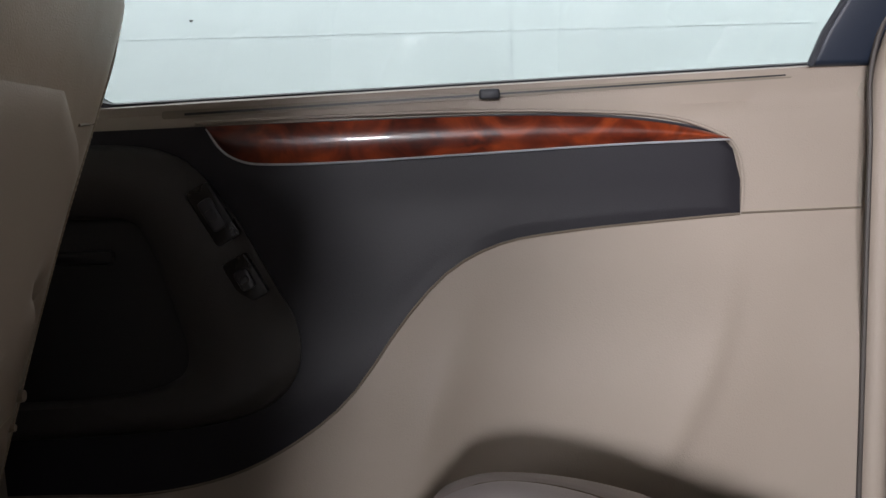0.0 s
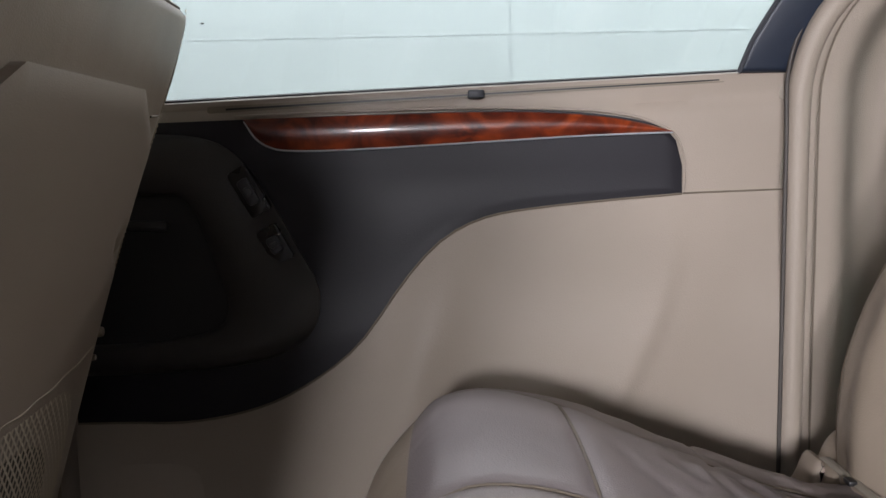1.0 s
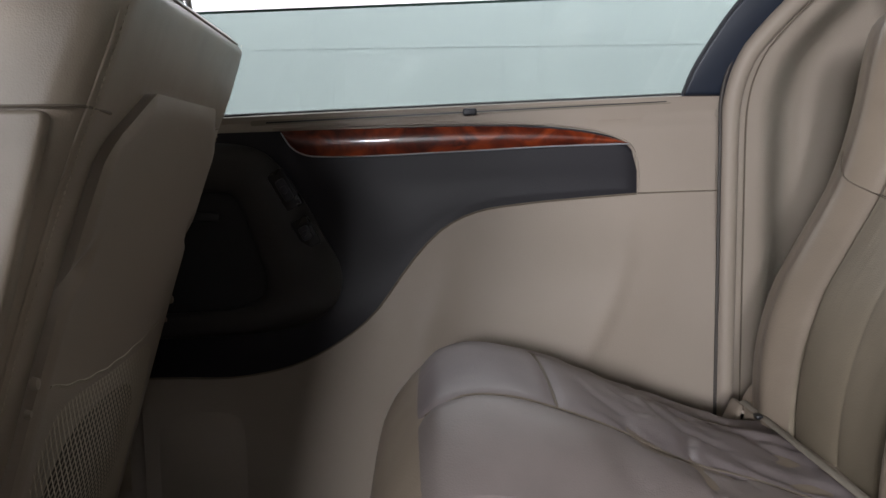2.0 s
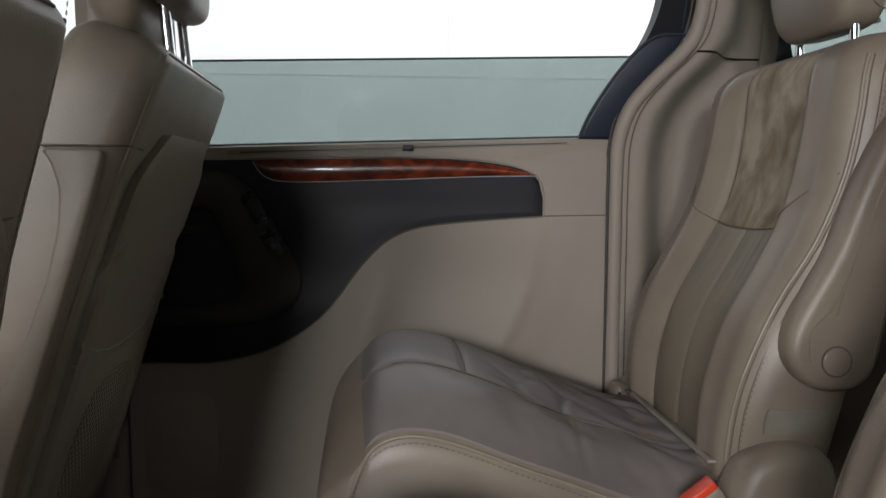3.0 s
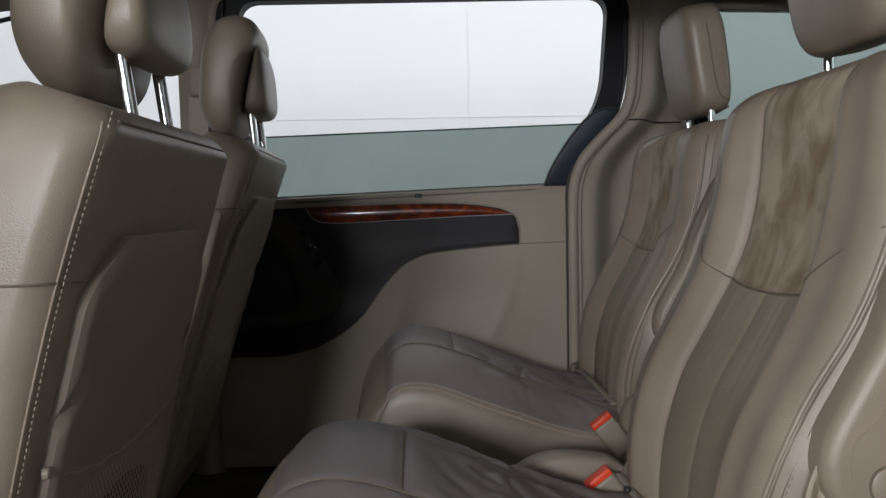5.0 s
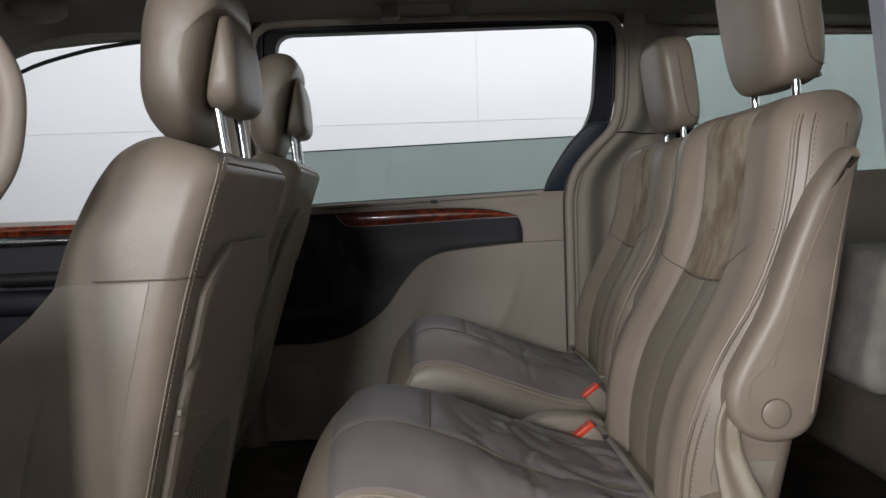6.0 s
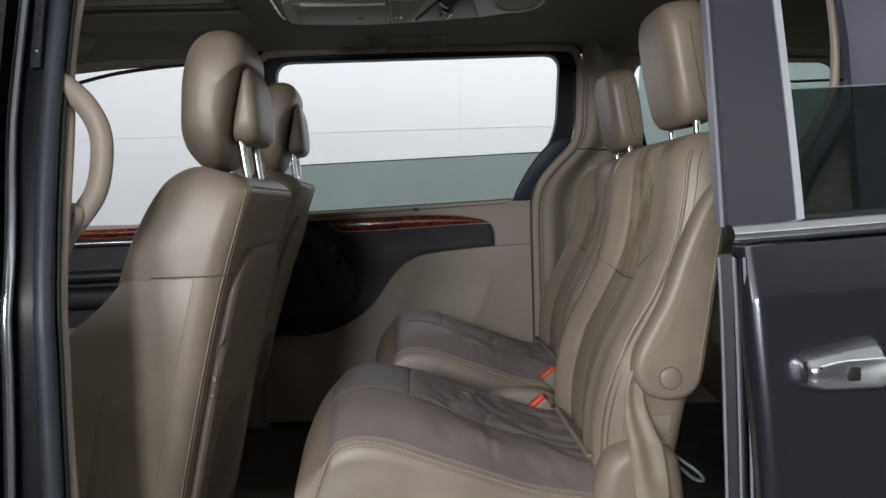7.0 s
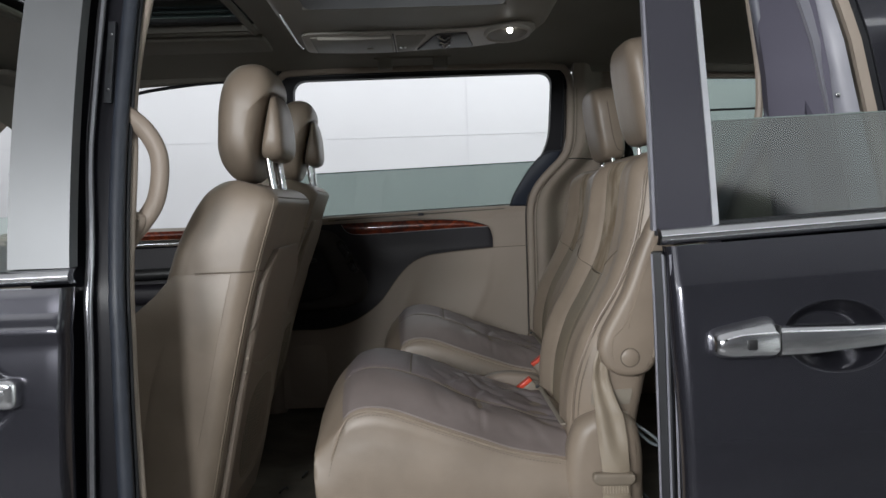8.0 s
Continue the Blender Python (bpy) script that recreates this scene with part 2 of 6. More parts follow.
def smooth_line(points, k=6):
    """A finer line through the points (Catmull-Rom)."""
    p = [Vector(q) for q in points]
    out = []
    for i in range(len(p) - 1):
        a, b, c, d = p[max(0, i - 1)], p[i], p[i + 1], p[min(len(p) - 1, i + 2)]
        for j in range(k):
            t = j / k
            out.append(0.5 * (2 * b + (c - a) * t + (2 * a - 5 * b + 4 * c - d) * t * t + (3 * b - a - 3 * c + d) * t**3))
    return out + [p[-1]]


def tube(points, r, n=8, k=6, flat=1.0, up=(0, 0, 1)):
    """A rod along a smooth line; flat squeezes it along up."""
    line = smooth_line(points, k) if k > 1 else [Vector(p) for p in points]
    rings = []
    side = None
    for i, p in enumerate(line):
        d = (line[min(i + 1, len(line) - 1)] - line[max(i - 1, 0)]).normalized()
        if side is None:
            side = d.cross(Vector(up))
            if side.length < 0.25:
                side = d.cross(Vector((0, 1, 0)) if abs(d.y) < 0.8 else Vector((1, 0, 0)))
        side = (side - d * side.dot(d)).normalized()
        top = side.cross(d)
        rings.append([p + side * r * math.cos(2 * math.pi * q / n) + top * r * flat * math.sin(2 * math.pi * q / n) for q in range(n)])
    return loft(rings)


def block(x0, x1, y0, y1, z0, z1, r=0.006, seg=2):
    bm = bmesh.new()
    bmesh.ops.create_cube(bm, size=1)
    for v in bm.verts:
        v.co = Vector(((x0 + x1) / 2 + v.co.x * (x1 - x0), (y0 + y1) / 2 + v.co.y * (y1 - y0), (z0 + z1) / 2 + v.co.z * (z1 - z0)))
    if r:
        bmesh.ops.bevel(bm, geom=list(bm.edges), offset=r, segments=seg, affect="EDGES", profile=0.5)
    return bm


def slab(outline, axis_fun, r=0.003, seg=2):
    """A plate from an outline of (a, b) pairs; axis_fun(a, b, side) gives the place on side 0 or 1."""
    bm = bmesh.new()
    lo = [bm.verts.new(axis_fun(a, b, 0)) for a, b in outline]
    hi = [bm.verts.new(axis_fun(a, b, 1)) for a, b in outline]
    n = len(outline)
    bm.faces.new(lo)
    bm.faces.new(list(reversed(hi)))
    for i in range(n):
        bm.faces.new((lo[i], lo[(i + 1) % n], hi[(i + 1) % n], hi[i]))
    bmesh.ops.recalc_face_normals(bm, faces=bm.faces)
    if r:
        rim = [e for e in bm.edges if len(e.link_faces) == 2 and e.calc_face_angle(0) > 0.9]
        bmesh.ops.bevel(bm, geom=rim, offset=r, segments=seg, affect="EDGES", profile=0.5)
    return bm


def rounded(points, r=0.03, seg=5):
    """A closed outline with its corners rounded."""
    out = []
    n = len(points)
    for i in range(n):
        p, a, b = Vector(points[i]), Vector(points[i - 1]), Vector(points[(i + 1) % n])
        ra = min(r, (a - p).length * 0.45, (b - p).length * 0.45)
        s, e = p + (a - p).normalized() * ra, p + (b - p).normalized() * ra
        for k in range(seg + 1):
            t = k / seg
            q = (1 - t) ** 2 * s + 2 * t * (1 - t) * p + t * t * e
            out.append((q.x, q.y))
    return out


def lathe(centre, axis, profile, n=24):
    """A turned shape: profile of (distance along axis, radius)."""
    ax = Vector(axis).normalized()
    u = ax.orthogonal().normalized()
    w = ax.cross(u)
    c = Vector(centre)
    return loft([[c + ax * h + (u * math.cos(2 * math.pi * i / n) + w * math.sin(2 * math.pi * i / n)) * max(r, 1e-4) for i in range(n)] for h, r in profile])


def pillow(centre, size, tilt=0.0, power=3.2, n=32, m=20, crown=0.0, pinch=0.0):
    """A padded block: superellipsoid of the full sizes, tilted back by degrees; crown bulges its top."""
    c = Vector(centre)
    rot = Euler((0, radians(tilt), 0)).to_matrix()
    rings = []
    for i in range(1, m):
        ph = -math.pi / 2 + math.pi * i / m
        cz, sz = math.cos(ph), math.sin(ph)
        z = math.copysign(abs(sz) ** (2 / power), sz)
        k = abs(cz) ** (2 / power)
        ring = []
        for j in range(n):
            th = 2 * math.pi * j / n
            x = math.copysign(abs(math.cos(th)) ** (2 / power), math.cos(th)) * k
            y = math.copysign(abs(math.sin(th)) ** (2 / power), math.sin(th)) * k
            zz = z + crown * (1 - y * y) * max(0, z)
            xx = x * (1 - pinch * max(0, -z))
            ring.append(c + rot @ Vector((xx * size[0] / 2, y * size[1] / 2, zz * size[2] / 2)))
        rings.append(ring)
    return loft(rings)


def stitches(points, dash=0.0042, gap=0.003, r=0.0007, k=5):
    """A row of short thread stitches along a smooth line, as one mesh."""
    line = smooth_line(points, k)
    at, cum = [0.0], 0.0
    for p, q in zip(line, line[1:]):
        cum += (q - p).length
        at.append(cum)

    def place(d):
        i = max(j for j in range(len(at) - 1) if at[j] <= d)
        return line[i].lerp(line[i + 1], (d - at[i]) / max(1e-9, at[i + 1] - at[i]))
    bm = bmesh.new()
    d = 0.0
    while d + dash < cum:
        p, q = place(d), place(d + dash)
        ax = (q - p).normalized()
        u = ax.orthogonal().normalized() * r
        w = ax.cross(u)
        mid = (p + q) / 2
        rings = [[bm.verts.new(c + u * math.cos(t) * f + w * math.sin(t) * f) for t in (0, 1.571, 3.142, 4.712)] for c, f in ((p, 0.4), (mid, 1.0), (q, 0.4))]
        for a, b in zip(rings, rings[1:]):
            for i in range(4):
                bm.faces.new((a[i], a[(i + 1) % 4], b[(i + 1) % 4], b[i]))
        d += dash + gap
    return bm


# ---- the booth ----
def plain_wall(name, x0, x1, y0, y1, z0, z1, material, label):
    return tagged(part(name, block(x0, x1, y0, y1, z0, z1, 0), material), label, name.split("_")[0], kind="structure")


plain_wall("ground", -7, 7, -7, 5.2, -0.1, 0, CONCRETE, "smooth sealed grey concrete garage floor")
plain_wall("wall_far", -7, 7, 5.0, 5.2, 0, 3.6, WALL, "bright white painted booth wall")
# near and front walls are added out of view, greyed to cut bounced light
plain_wall("wall_near", -7, 7, -7.2, -7.0, 0, 3.6, DIM, "unseen near wall, greyed to hold back bounced light")
plain_wall("wall_front", -7.2, -7, -7, 5.2, 0, 3.6, DIM, "unseen front wall, greyed to hold back bounced light")
plain_wall("wall_rear", 7, 7.2, -7, 5.2, 0, 3.6, WALL, "white painted booth wall")
plain_wall("ceiling", -7.2, 7.2, -7.2, 5.2, 3.6, 3.7, WALL, "plain white garage ceiling")
# faint joints between the wall's boards, and a small dark scuff
JOINT = surface("joint_filler", (0.765, 0.765, 0.79), 0.8, vary=0.02, scale=3)
for bm, nm in ((block(-7, 7, 4.996, 4.9995, 1.740, 1.743, 0), "trim_level_joint"), (block(0.430, 0.433, 4.9955, 4.999, 0.0, 3.6, 0), "trim_upright_joint")):
    tagged(part(nm, bm, JOINT), "faint joint in the white wall boards", "wall joint", kind="structure")
tagged(part("trim_wall_scuff", slab(rounded([(-1.447, 1.846), (-1.419, 1.846), (-1.424, 1.838), (-1.436, 1.834)], 0.003, 3), lambda a, b, sd: (a, 4.9995 - 0.003 * sd, b), 0), DARKER), "small dark scuff on the white wall", "wall mark", kind="structure")


# ---- seats ----
def seatback_skin(xf, xr, w, bolster, z0, z1, nz=26, nf=36, top=0.045, corner=0.05, rear_round=0.03, closing=0.82):
    """The closed skin of a seat's back. xf, xr: the fronts of its bolsters and its rear by height; w: half width; bolster: depth of the hollow."""
    rings = []
    inner = [-0.84 + 1.68 * i / nf for i in range(nf + 1)]
    rim = [0.84 + 0.16 * math.sin(math.pi / 2 * i / 10) for i in range(1, 11)]
    spread = [-q for q in reversed(rim)] + inner + rim
    rows = [(z0 + (z1 - top - z0) * i / nz, 0.0) for i in range(nz + 1)]
    rows += [(z1 - top + top * math.sin(a), 1 - math.cos(a)) for a in [math.pi / 2 * i / 7 for i in range(1, 8)]]
    for z, cl in rows:
        f, r, ww = xf(z), xr(z), w(z) - 0.02 * cl
        mid = (f + r) / 2
        ring = []
        for s in spread:
            ring.append([ww * s, front_x(f, bolster(z), s, corner)])
        back = []
        for s in reversed(spread):
            a = max(0, (abs(s) - 0.86) / 0.14)
            back.append([ww * s, r - rear_round * (1 - math.sqrt(max(0, 1 - a * a)))])
        pts = ring + back
        for p in pts:
            p[1] = p[1] + (mid - p[1]) * cl * closing
        rings.append([(p[1], p[0], z) for p in pts])
    return rings


def front_x(f, hollow, s, corner=0.05):
    """The front face at s, -1..1 across the seat: bolsters at the sides, a hollow between them, rounded edges."""
    s = abs(s)
    x = f + hollow * (1 - step(0.44, 0.66, s)) - 0.35 * hollow * math.exp(-((s - 0.60) / 0.11) ** 2) + 0.35 * hollow * math.exp(-((s - 0.455) / 0.025) ** 2)
    a = max(0, (s - 0.80) / 0.20)
    return x + corner * 1.6 * (1 - math.sqrt(max(0, 1 - a * a)))


def shift(rings, y):
    return [[(p[0], p[1] + y, p[2]) for p in r] for r in rings]


def second_row_seat(y):
    seat = thing("second_row_seat", (0.2, y, 0.42), "tan leather captain's seat with stained suede upper back and raised armrest", "car seat", "second row seats")
    xf = curve_at([(0.56, 0.352), (0.64, 0.338), (0.71, 0.328), (0.79, 0.333), (0.87, 0.355), (0.94, 0.392), (1.01, 0.427), (1.095, 0.450), (1.19, 0.464), (1.26, 0.484)])
    xr = curve_at([(0.56, 0.440), (0.75, 0.470), (0.92, 0.505), (1.04, 0.530), (1.16, 0.565), (1.26, 0.600)])
    w = curve_at([(0.56, 0.205), (0.66, 0.225), (0.80, 0.243), (0.95, 0.245), (1.10, 0.240), (1.19, 0.232), (1.23, 0.216)])
    hollow = curve_at([(0.56, 0.014), (0.75, 0.022), (0.95, 0.026), (1.10, 0.026), (1.19, 0.020), (1.24, 0.006)])
    welt = curve_at([(0.56, 0.905), (0.75, 0.91), (0.90, 0.925), (1.05, 0.945), (1.23, 0.955)])
    ztop = 1.236
    back = part("backrest", loft(shift(seatback_skin(xf, xr, w, hollow, 0.56, ztop, nf=90), y)), LEATHER, seat)

    def on(s, z, out=0.004):
        return Vector((front_x(xf(z), hollow(z), s) - out, y + s * w(z), z))

    def top_bend(z):
        a = min(0.985, max(0, (z - (ztop - 0.045)) / 0.045))
        return (xr(z) - xf(z)) / 2 * (1 - math.sqrt(1 - a * a)) * 0.82

    # upper suede panel and the pleated panel under it
    def upper(u, v):
        s = (-1 + 2 * u) * (0.42 + 0.05 * v)
        z0 = 0.992 - 0.006 * (1 - (2 * u - 1) ** 2)
        z = z0 + (ztop - 0.002 - z0) * v
        return on(s, z, 0.0024 + 0.004 * math.sin(math.pi * u) * math.sin(math.pi * min(1, v * 1.0))) + Vector((top_bend(z), 0, 0.0))
    part("suede_panel", sheet(upper, 24, 40, (0.02, 0, -0.006)), SUEDE, back, "worn suede panel with dark stains")

    def lower(u, v):
        s = (-1 + 2 * u) * (0.50 - 0.07 * v)
        z = 0.60 + (0.989 - 0.006 * (1 - (2 * u - 1) ** 2) - 0.60) * v
        pleat = 0.0045 * (abs(math.sin(2.0 * math.pi * u + 0.3)) ** 0.4) + 0.0012 * noise.noise(Vector((u * 26 + 2 * v, v * 3, y))) * step(0.55, 1.0, v)
        return on(s, z, 0.001 + pleat)
    part("pleated_panel", sheet(lower, 60, 26, (0.02, 0, 0)), PLEATED, back, "pleated tan leather panel")
    # welts and seams
    for sgn in (-1, 1):
        def along(k, out):
            return [on(sgn * (welt(z) + k), z, out) + Vector((top_bend(z), 0, 0)) for z in (0.61, 0.70, 0.80, 0.90, 0.98, 1.06, 1.13, 1.18, 1.205)]
        part("piping", tube(along(-0.012, 0.0012), 0.0026, 8, 4), LEATHER, back)
        part("seam", tube(along(0.0, 0.0006), 0.0011, 5, 4), SEAM, back)
        part("seam", tube(along(0.022, 0.0002), 0.0009, 5, 4), SEAM, back)
        part("stitching", stitches(along(0.028, 0.0008)), SEAM, back)
        part("seam", tube([on(sgn * s, z, 0.001) for s, z in ((0.42, 0.990), (0.50, 0.995), (0.62, 1.012), (0.77, 1.040), (0.92, 1.064))], 0.0009, 5, 4), SEAM, back)
        part("seam", tube([on(sgn * (0.425 + 0.19 * (z - 0.99)), z, 0.0022) + Vector((top_bend(z), 0, 0)) for z in (0.985, 1.04, 1.11, 1.17, 1.20, 1.218)], 0.0013, 5, 4), SEAM, back)
        part("seam", tube([on(sgn * (0.505 - 0.19 * (z - 0.6)), z, 0.0012) for z in (0.62, 0.70, 0.80, 0.90, 0.98)], 0.0013, 5, 4), SEAM, back)
    part("seam", tube([on(s, 0.9905 - 0.006 * (1 - (s / 0.42) ** 2), 0.0022) for s in (-0.42, -0.28, -0.10, 0.10, 0.28, 0.42)], 0.0006, 5, 4), SEAM, back)

    # cushion: sections from its nose to its rear
    crown = curve_at([(-0.165, 0.740), (-0.14, 0.778), (-0.10, 0.808), (-0.05, 0.822), (0.02, 0.808), (0.10, 0.775), (0.19, 0.737), (0.29, 0.705), (0.38, 0.695)])
    side = curve_at([(-0.165, 0.67), (-0.13, 0.70), (-0.09, 0.748), (-0.024, 0.754), (0.071, 0.720), (0.156, 0.690), (0.225, 0.666), (0.38, 0.640)])
    rings = []
    hw = 0.245
    xs = [-0.160 + 0.52 * (i / 30) ** 1.5 for i in range(31)]

    def cush(s, x):
        a = abs(s)
        dome = 1 - a ** 2.6
        return side(x) + (crown(x) - side(x)) * dome + 0.010 * step(0.45, 0.68, a) * (1 - step(0.72, 0.98, a)) * step(-0.05, 0.07, x)
    for i, x in enumerate(xs):
        ring = []
        pull = max(0, 1 - i / 9)
        nose = 1 - math.sqrt(max(0, 1 - pull * pull))
        bot = 0.50 + 0.10 * nose
        for k in range(41):
            s = -1 + 2 * k / 40
            z = cush(s, x)
            z = z - (z - 0.68) * nose * 0.55
            ring.append((x, y + s * hw * (1 - 0.03 * nose), z))
        for k in range(9):
            t = k / 8
            ring.append((x, y + hw * (1 - 0.02 * nose) + 0.012 * math.sin(math.pi * t), ring[40][2] + (bot - ring[40][2]) * (0.12 + 0.88 * t)))
        for k in range(9):
            t = k / 8
            ring.append((x, y - hw * (1 - 0.02 * nose) - 0.012 * math.sin(math.pi * t), bot + (ring[0][2] - bot) * 0.88 * t))
        rings.append(ring)
    cushion = part("cushion", loft(rings), LEATHER, seat, "tan leather cushion sides", angle=60)

    def insert(s, v):
        x = -0.122 + 0.45 * v
        z = cush(s, x) + 0.003 + 0.003 * (1 - s * s) - 0.018 * (1 - step(-0.134, -0.089, x))
        soft = step(0.03, 0.12, x) * (1 - step(0.80, 0.96, abs(s)))
        rip = (noise.noise(Vector((x * 15, s * 3.6, 3.0))) * 0.008 - 0.011 * max(0, noise.noise(Vector((x * 26 + 3 * s, s * 7.0, 9.0)))) - 0.004 * math.exp(-((x - 0.16 - 0.05 * noise.noise(Vector((s * 3, 1, 2)))) / 0.006) ** 2)) * soft
        rip -= 0.0035 * math.exp(-((x - 0.024) / 0.006) ** 2) * (1 - step(0.40, 0.46, abs(s)))
        rip -= 0.0030 * math.exp(-((abs(s) - 0.46) / 0.018) ** 2)
        return Vector((x, y + s * hw, z + rip))
    for s0, s1, n, mat, text in ((-0.965, -0.46, 14, SIDE_TOP, "plain taupe leather side strip"), (-0.46, 0.46, 36, SEAT_TOP, "creased violet-grey perforated leather seat panel"), (0.46, 0.965, 14, SIDE_TOP, "plain taupe leather side strip")):
        part("seat_panel", sheet(lambda u, v: insert(s0 + (s1 - s0) * u, v), n, 90, (0, 0, -0.02)), mat, cushion, text)
    part("seam", tube([insert(k, 0.325) + Vector((0, 0, 0.001)) for k in (-0.45, -0.3, -0.1, 0.1, 0.3, 0.45)], 0.0014, 5, 3), SEAM, cushion)
    for q in (-1, 1):
        part("seam", tube([insert(q * 0.46, v) + Vector((0, 0, 0.0012)) for v in (0.04, 0.12, 0.22, 0.325, 0.45, 0.6, 0.75, 0.9)], 0.0011, 5, 3), SEAM, cushion)
    for sgn in (-1, 1):
        pts = [(x, y + sgn * (hw + 0.0005), cush(1, x) + 0.001 - dz) for x, dz in ((-0.132, 0.055), (-0.122, 0.028), (-0.099, 0.003), (-0.065, 0), (-0.024, 0), (0.03, 0), (0.08, 0), (0.13, 0), (0.19, 0), (0.25, 0), (0.31, 0))]
        part("piping", tube(pts, 0.0024, 8, 4), PIPING, cushion)
        part("stitching", stitches([(a, b + sgn * 0.0075, c - 0.006) for a, b, c in pts]), SEAM, cushion)
    part("base", block(-0.02, 0.40, y - 0.19, y + 0.19, 0.42, 0.56, 0.02), DARKER, seat, "black seat base")
    for q in (-1, 1):
        out = [(0.312, 0.47), (0.313, 0.60), (0.320, 0.672), (0.340, 0.722), (0.372, 0.742), (0.408, 0.746), (0.434, 0.738), (0.456, 0.718), (0.466, 0.662), (0.464, 0.47)]
        part("recliner_cover", slab(rounded(out, 0.03, 4), lambda a, b, sd: (a, y + q * (0.19 + 0.075 * sd), b), 0.030, 6), LEATHER, seat, "tan padded hinge cover")
    part("bight_strip", tube([(0.321, y + q, 0.709) for q in (-0.205, -0.07, 0.07, 0.205)], 0.006, 10, 3, 0.35), CLOTH, seat, "pale cloth strip between cushion and back")
    def flank(q, u, z, out):
        """The lower side of the backrest: round its front corner, then straight back."""
        if u < 0.5:
            k = 0.84 + 0.16 * math.sin(math.pi * u)
            return on(q * k, z, out) + Vector((0, q * out * 2 * u, 0))
        x0, x1 = front_x(xf(z), hollow(z), 1.0), xr(z) - 0.028
        return Vector((x0 + (x1 - x0) * (2 * u - 1), y + q * (w(z) + out), z))
    for q in (-1, 1):
        for z0, z1 in ((0.752, 0.782), (0.700, 0.738)):
            part("elastic_band", sheet(lambda u, v: flank(q, 0.34 + 0.66 * u, z0 + (z1 - z0) * v, 0.002 + 0.002 * math.sin(math.pi * v)), 20, 6, (0, -q * 0.004, 0)), CLOTH, back, "pale stretch cloth band")
    part("child_seat_anchor", block(0.310, 0.319, y + 0.128, y + 0.142, 0.708, 0.714, 0.002), DARKER, seat, "small black child seat anchor")
    part("recline_strap", tube([(0.45, y - 0.10, 0.56), (0.475, y - 0.11, 0.55), (0.51, y - 0.13, 0.515), (0.49, y - 0.15, 0.49)], 0.004, 6, 6), CABLE, seat, "grey pull strap")

    # headrest on two posts
    hc, hs, tilt = Vector((0.541, y, 1.368)), (0.090, 0.212, 0.222), -8
    head = part("headrest", pillow(hc, hs, tilt=tilt, power=4.6, n=44, m=28, crown=0.03, pinch=0.10), LEATHER, seat)
    turn = Euler((0, radians(tilt), 0)).to_matrix()

    def cheek(sgn, a, c):
        """A place on the side of the headrest, a from front to rear and c upwards, each -1..1."""
        return hc + turn @ Vector((a * hs[0] / 2, sgn * hs[1] / 2 * max(0.02, 1 - abs(a) ** 4.6 - abs(c) ** 4.6) ** (1 / 4.6), c * hs[2] / 2))
    for sgn in (-1, 1):
        line = [cheek(sgn, a, c) for a, c in ((0.02, 0.90), (0.00, 0.55), (0.00, 0.10), (0.04, -0.40), (0.18, -0.68), (0.45, -0.78), (0.72, -0.80))]
        part("seam", tube(line, 0.0011, 5, 4), SEAM, head)
        part("stitching", stitches([p + Vector((0.005, sgn * 0.0004, 0.003)) for p in line]), THREAD, head)
    part("bottom_welt", tube([hc + turn @ Vector((a, b, -0.1015)) for a, b in ((0.030, -0.075), (0.012, -0.02), (0.012, 0.02), (0.030, 0.075))], 0.0035, 8, 4), SEAM, head)
    for q in (-0.075, 0.075):
        part("headrest_post", tube([(0.553, y + q, 1.19), (0.549, y + q, 1.31)], 0.0065, 12, 1), CHROME, seat, "chrome headrest post")
        part("post_collar", lathe((0.551, y + q, 1.222), (0, 0, 1), [(0, 0.014), (0.006, 0.014), (0.008, 0.010)], 16), DARKER, seat)

    # folded-up armrest
    for sgn in (-1,):
        out = [(0.545, 1.163), (0.528, 1.158), (0.508, 1.137), (0.487, 1.103), (0.462, 1.045), (0.437, 0.977), (0.409, 0.925), (0.389, 0.886), (0.384, 0.855), (0.394, 0.830), (0.416, 0.813), (0.444, 0.808), (0.474, 0.816), (0.492, 0.840), (0.503, 0.900), (0.518, 0.985), (0.534, 1.080), (0.547, 1.150)]
        out = [(p.x, p.z) for p in smooth_line([(a, 0, b) for a, b in out], 3)]
        arm = part("armrest", slab(out, lambda a, b, sd: (a, y + sgn * (0.205 + 0.062 * sd), b), 0.014, 4), LEATHER, seat, "upright tan armrest with a round pivot cap")
        cy = y + sgn * 0.267
        part("pivot_cap", lathe((0.440, cy - sgn * 0.004, 0.846), (0, sgn, 0), [(0, 0.0165), (0.0055, 0.0165), (0.007, 0.014)], 28), LEATHER, arm)
        part("pivot_groove", lathe((0.440, cy - sgn * 0.003, 0.846), (0, sgn, 0), [(0, 0.0186), (0.0038, 0.0186)], 28), SEAM, arm)
        part("seam", tube([(0.528, cy + sgn * 0.0002, 1.135), (0.485, cy + sgn * 0.0003, 1.045), (0.453, cy + sgn * 0.0003, 0.952), (0.438, cy + sgn * 0.0003, 0.90)], 0.0011, 5, 4), PIPING, arm)
        part("seam", tube([(0.451, cy + sgn * 0.0003, 0.945), (0.430, cy + sgn * 0.0003, 0.905), (0.408, cy + sgn * 0.0003, 0.88), (0.409, cy + sgn * 0.0003, 0.845)], 0.0011, 5, 4), PIPING, arm)
        part("seam", tube([(0.534, cy - sgn * 0.002, 1.13), (0.514, cy - sgn * 0.0005, 1.029), (0.498, cy - sgn * 0.0005, 0.93), (0.483, cy - sgn * 0.0005, 0.845)], 0.0011, 5, 4), PIPING, arm)
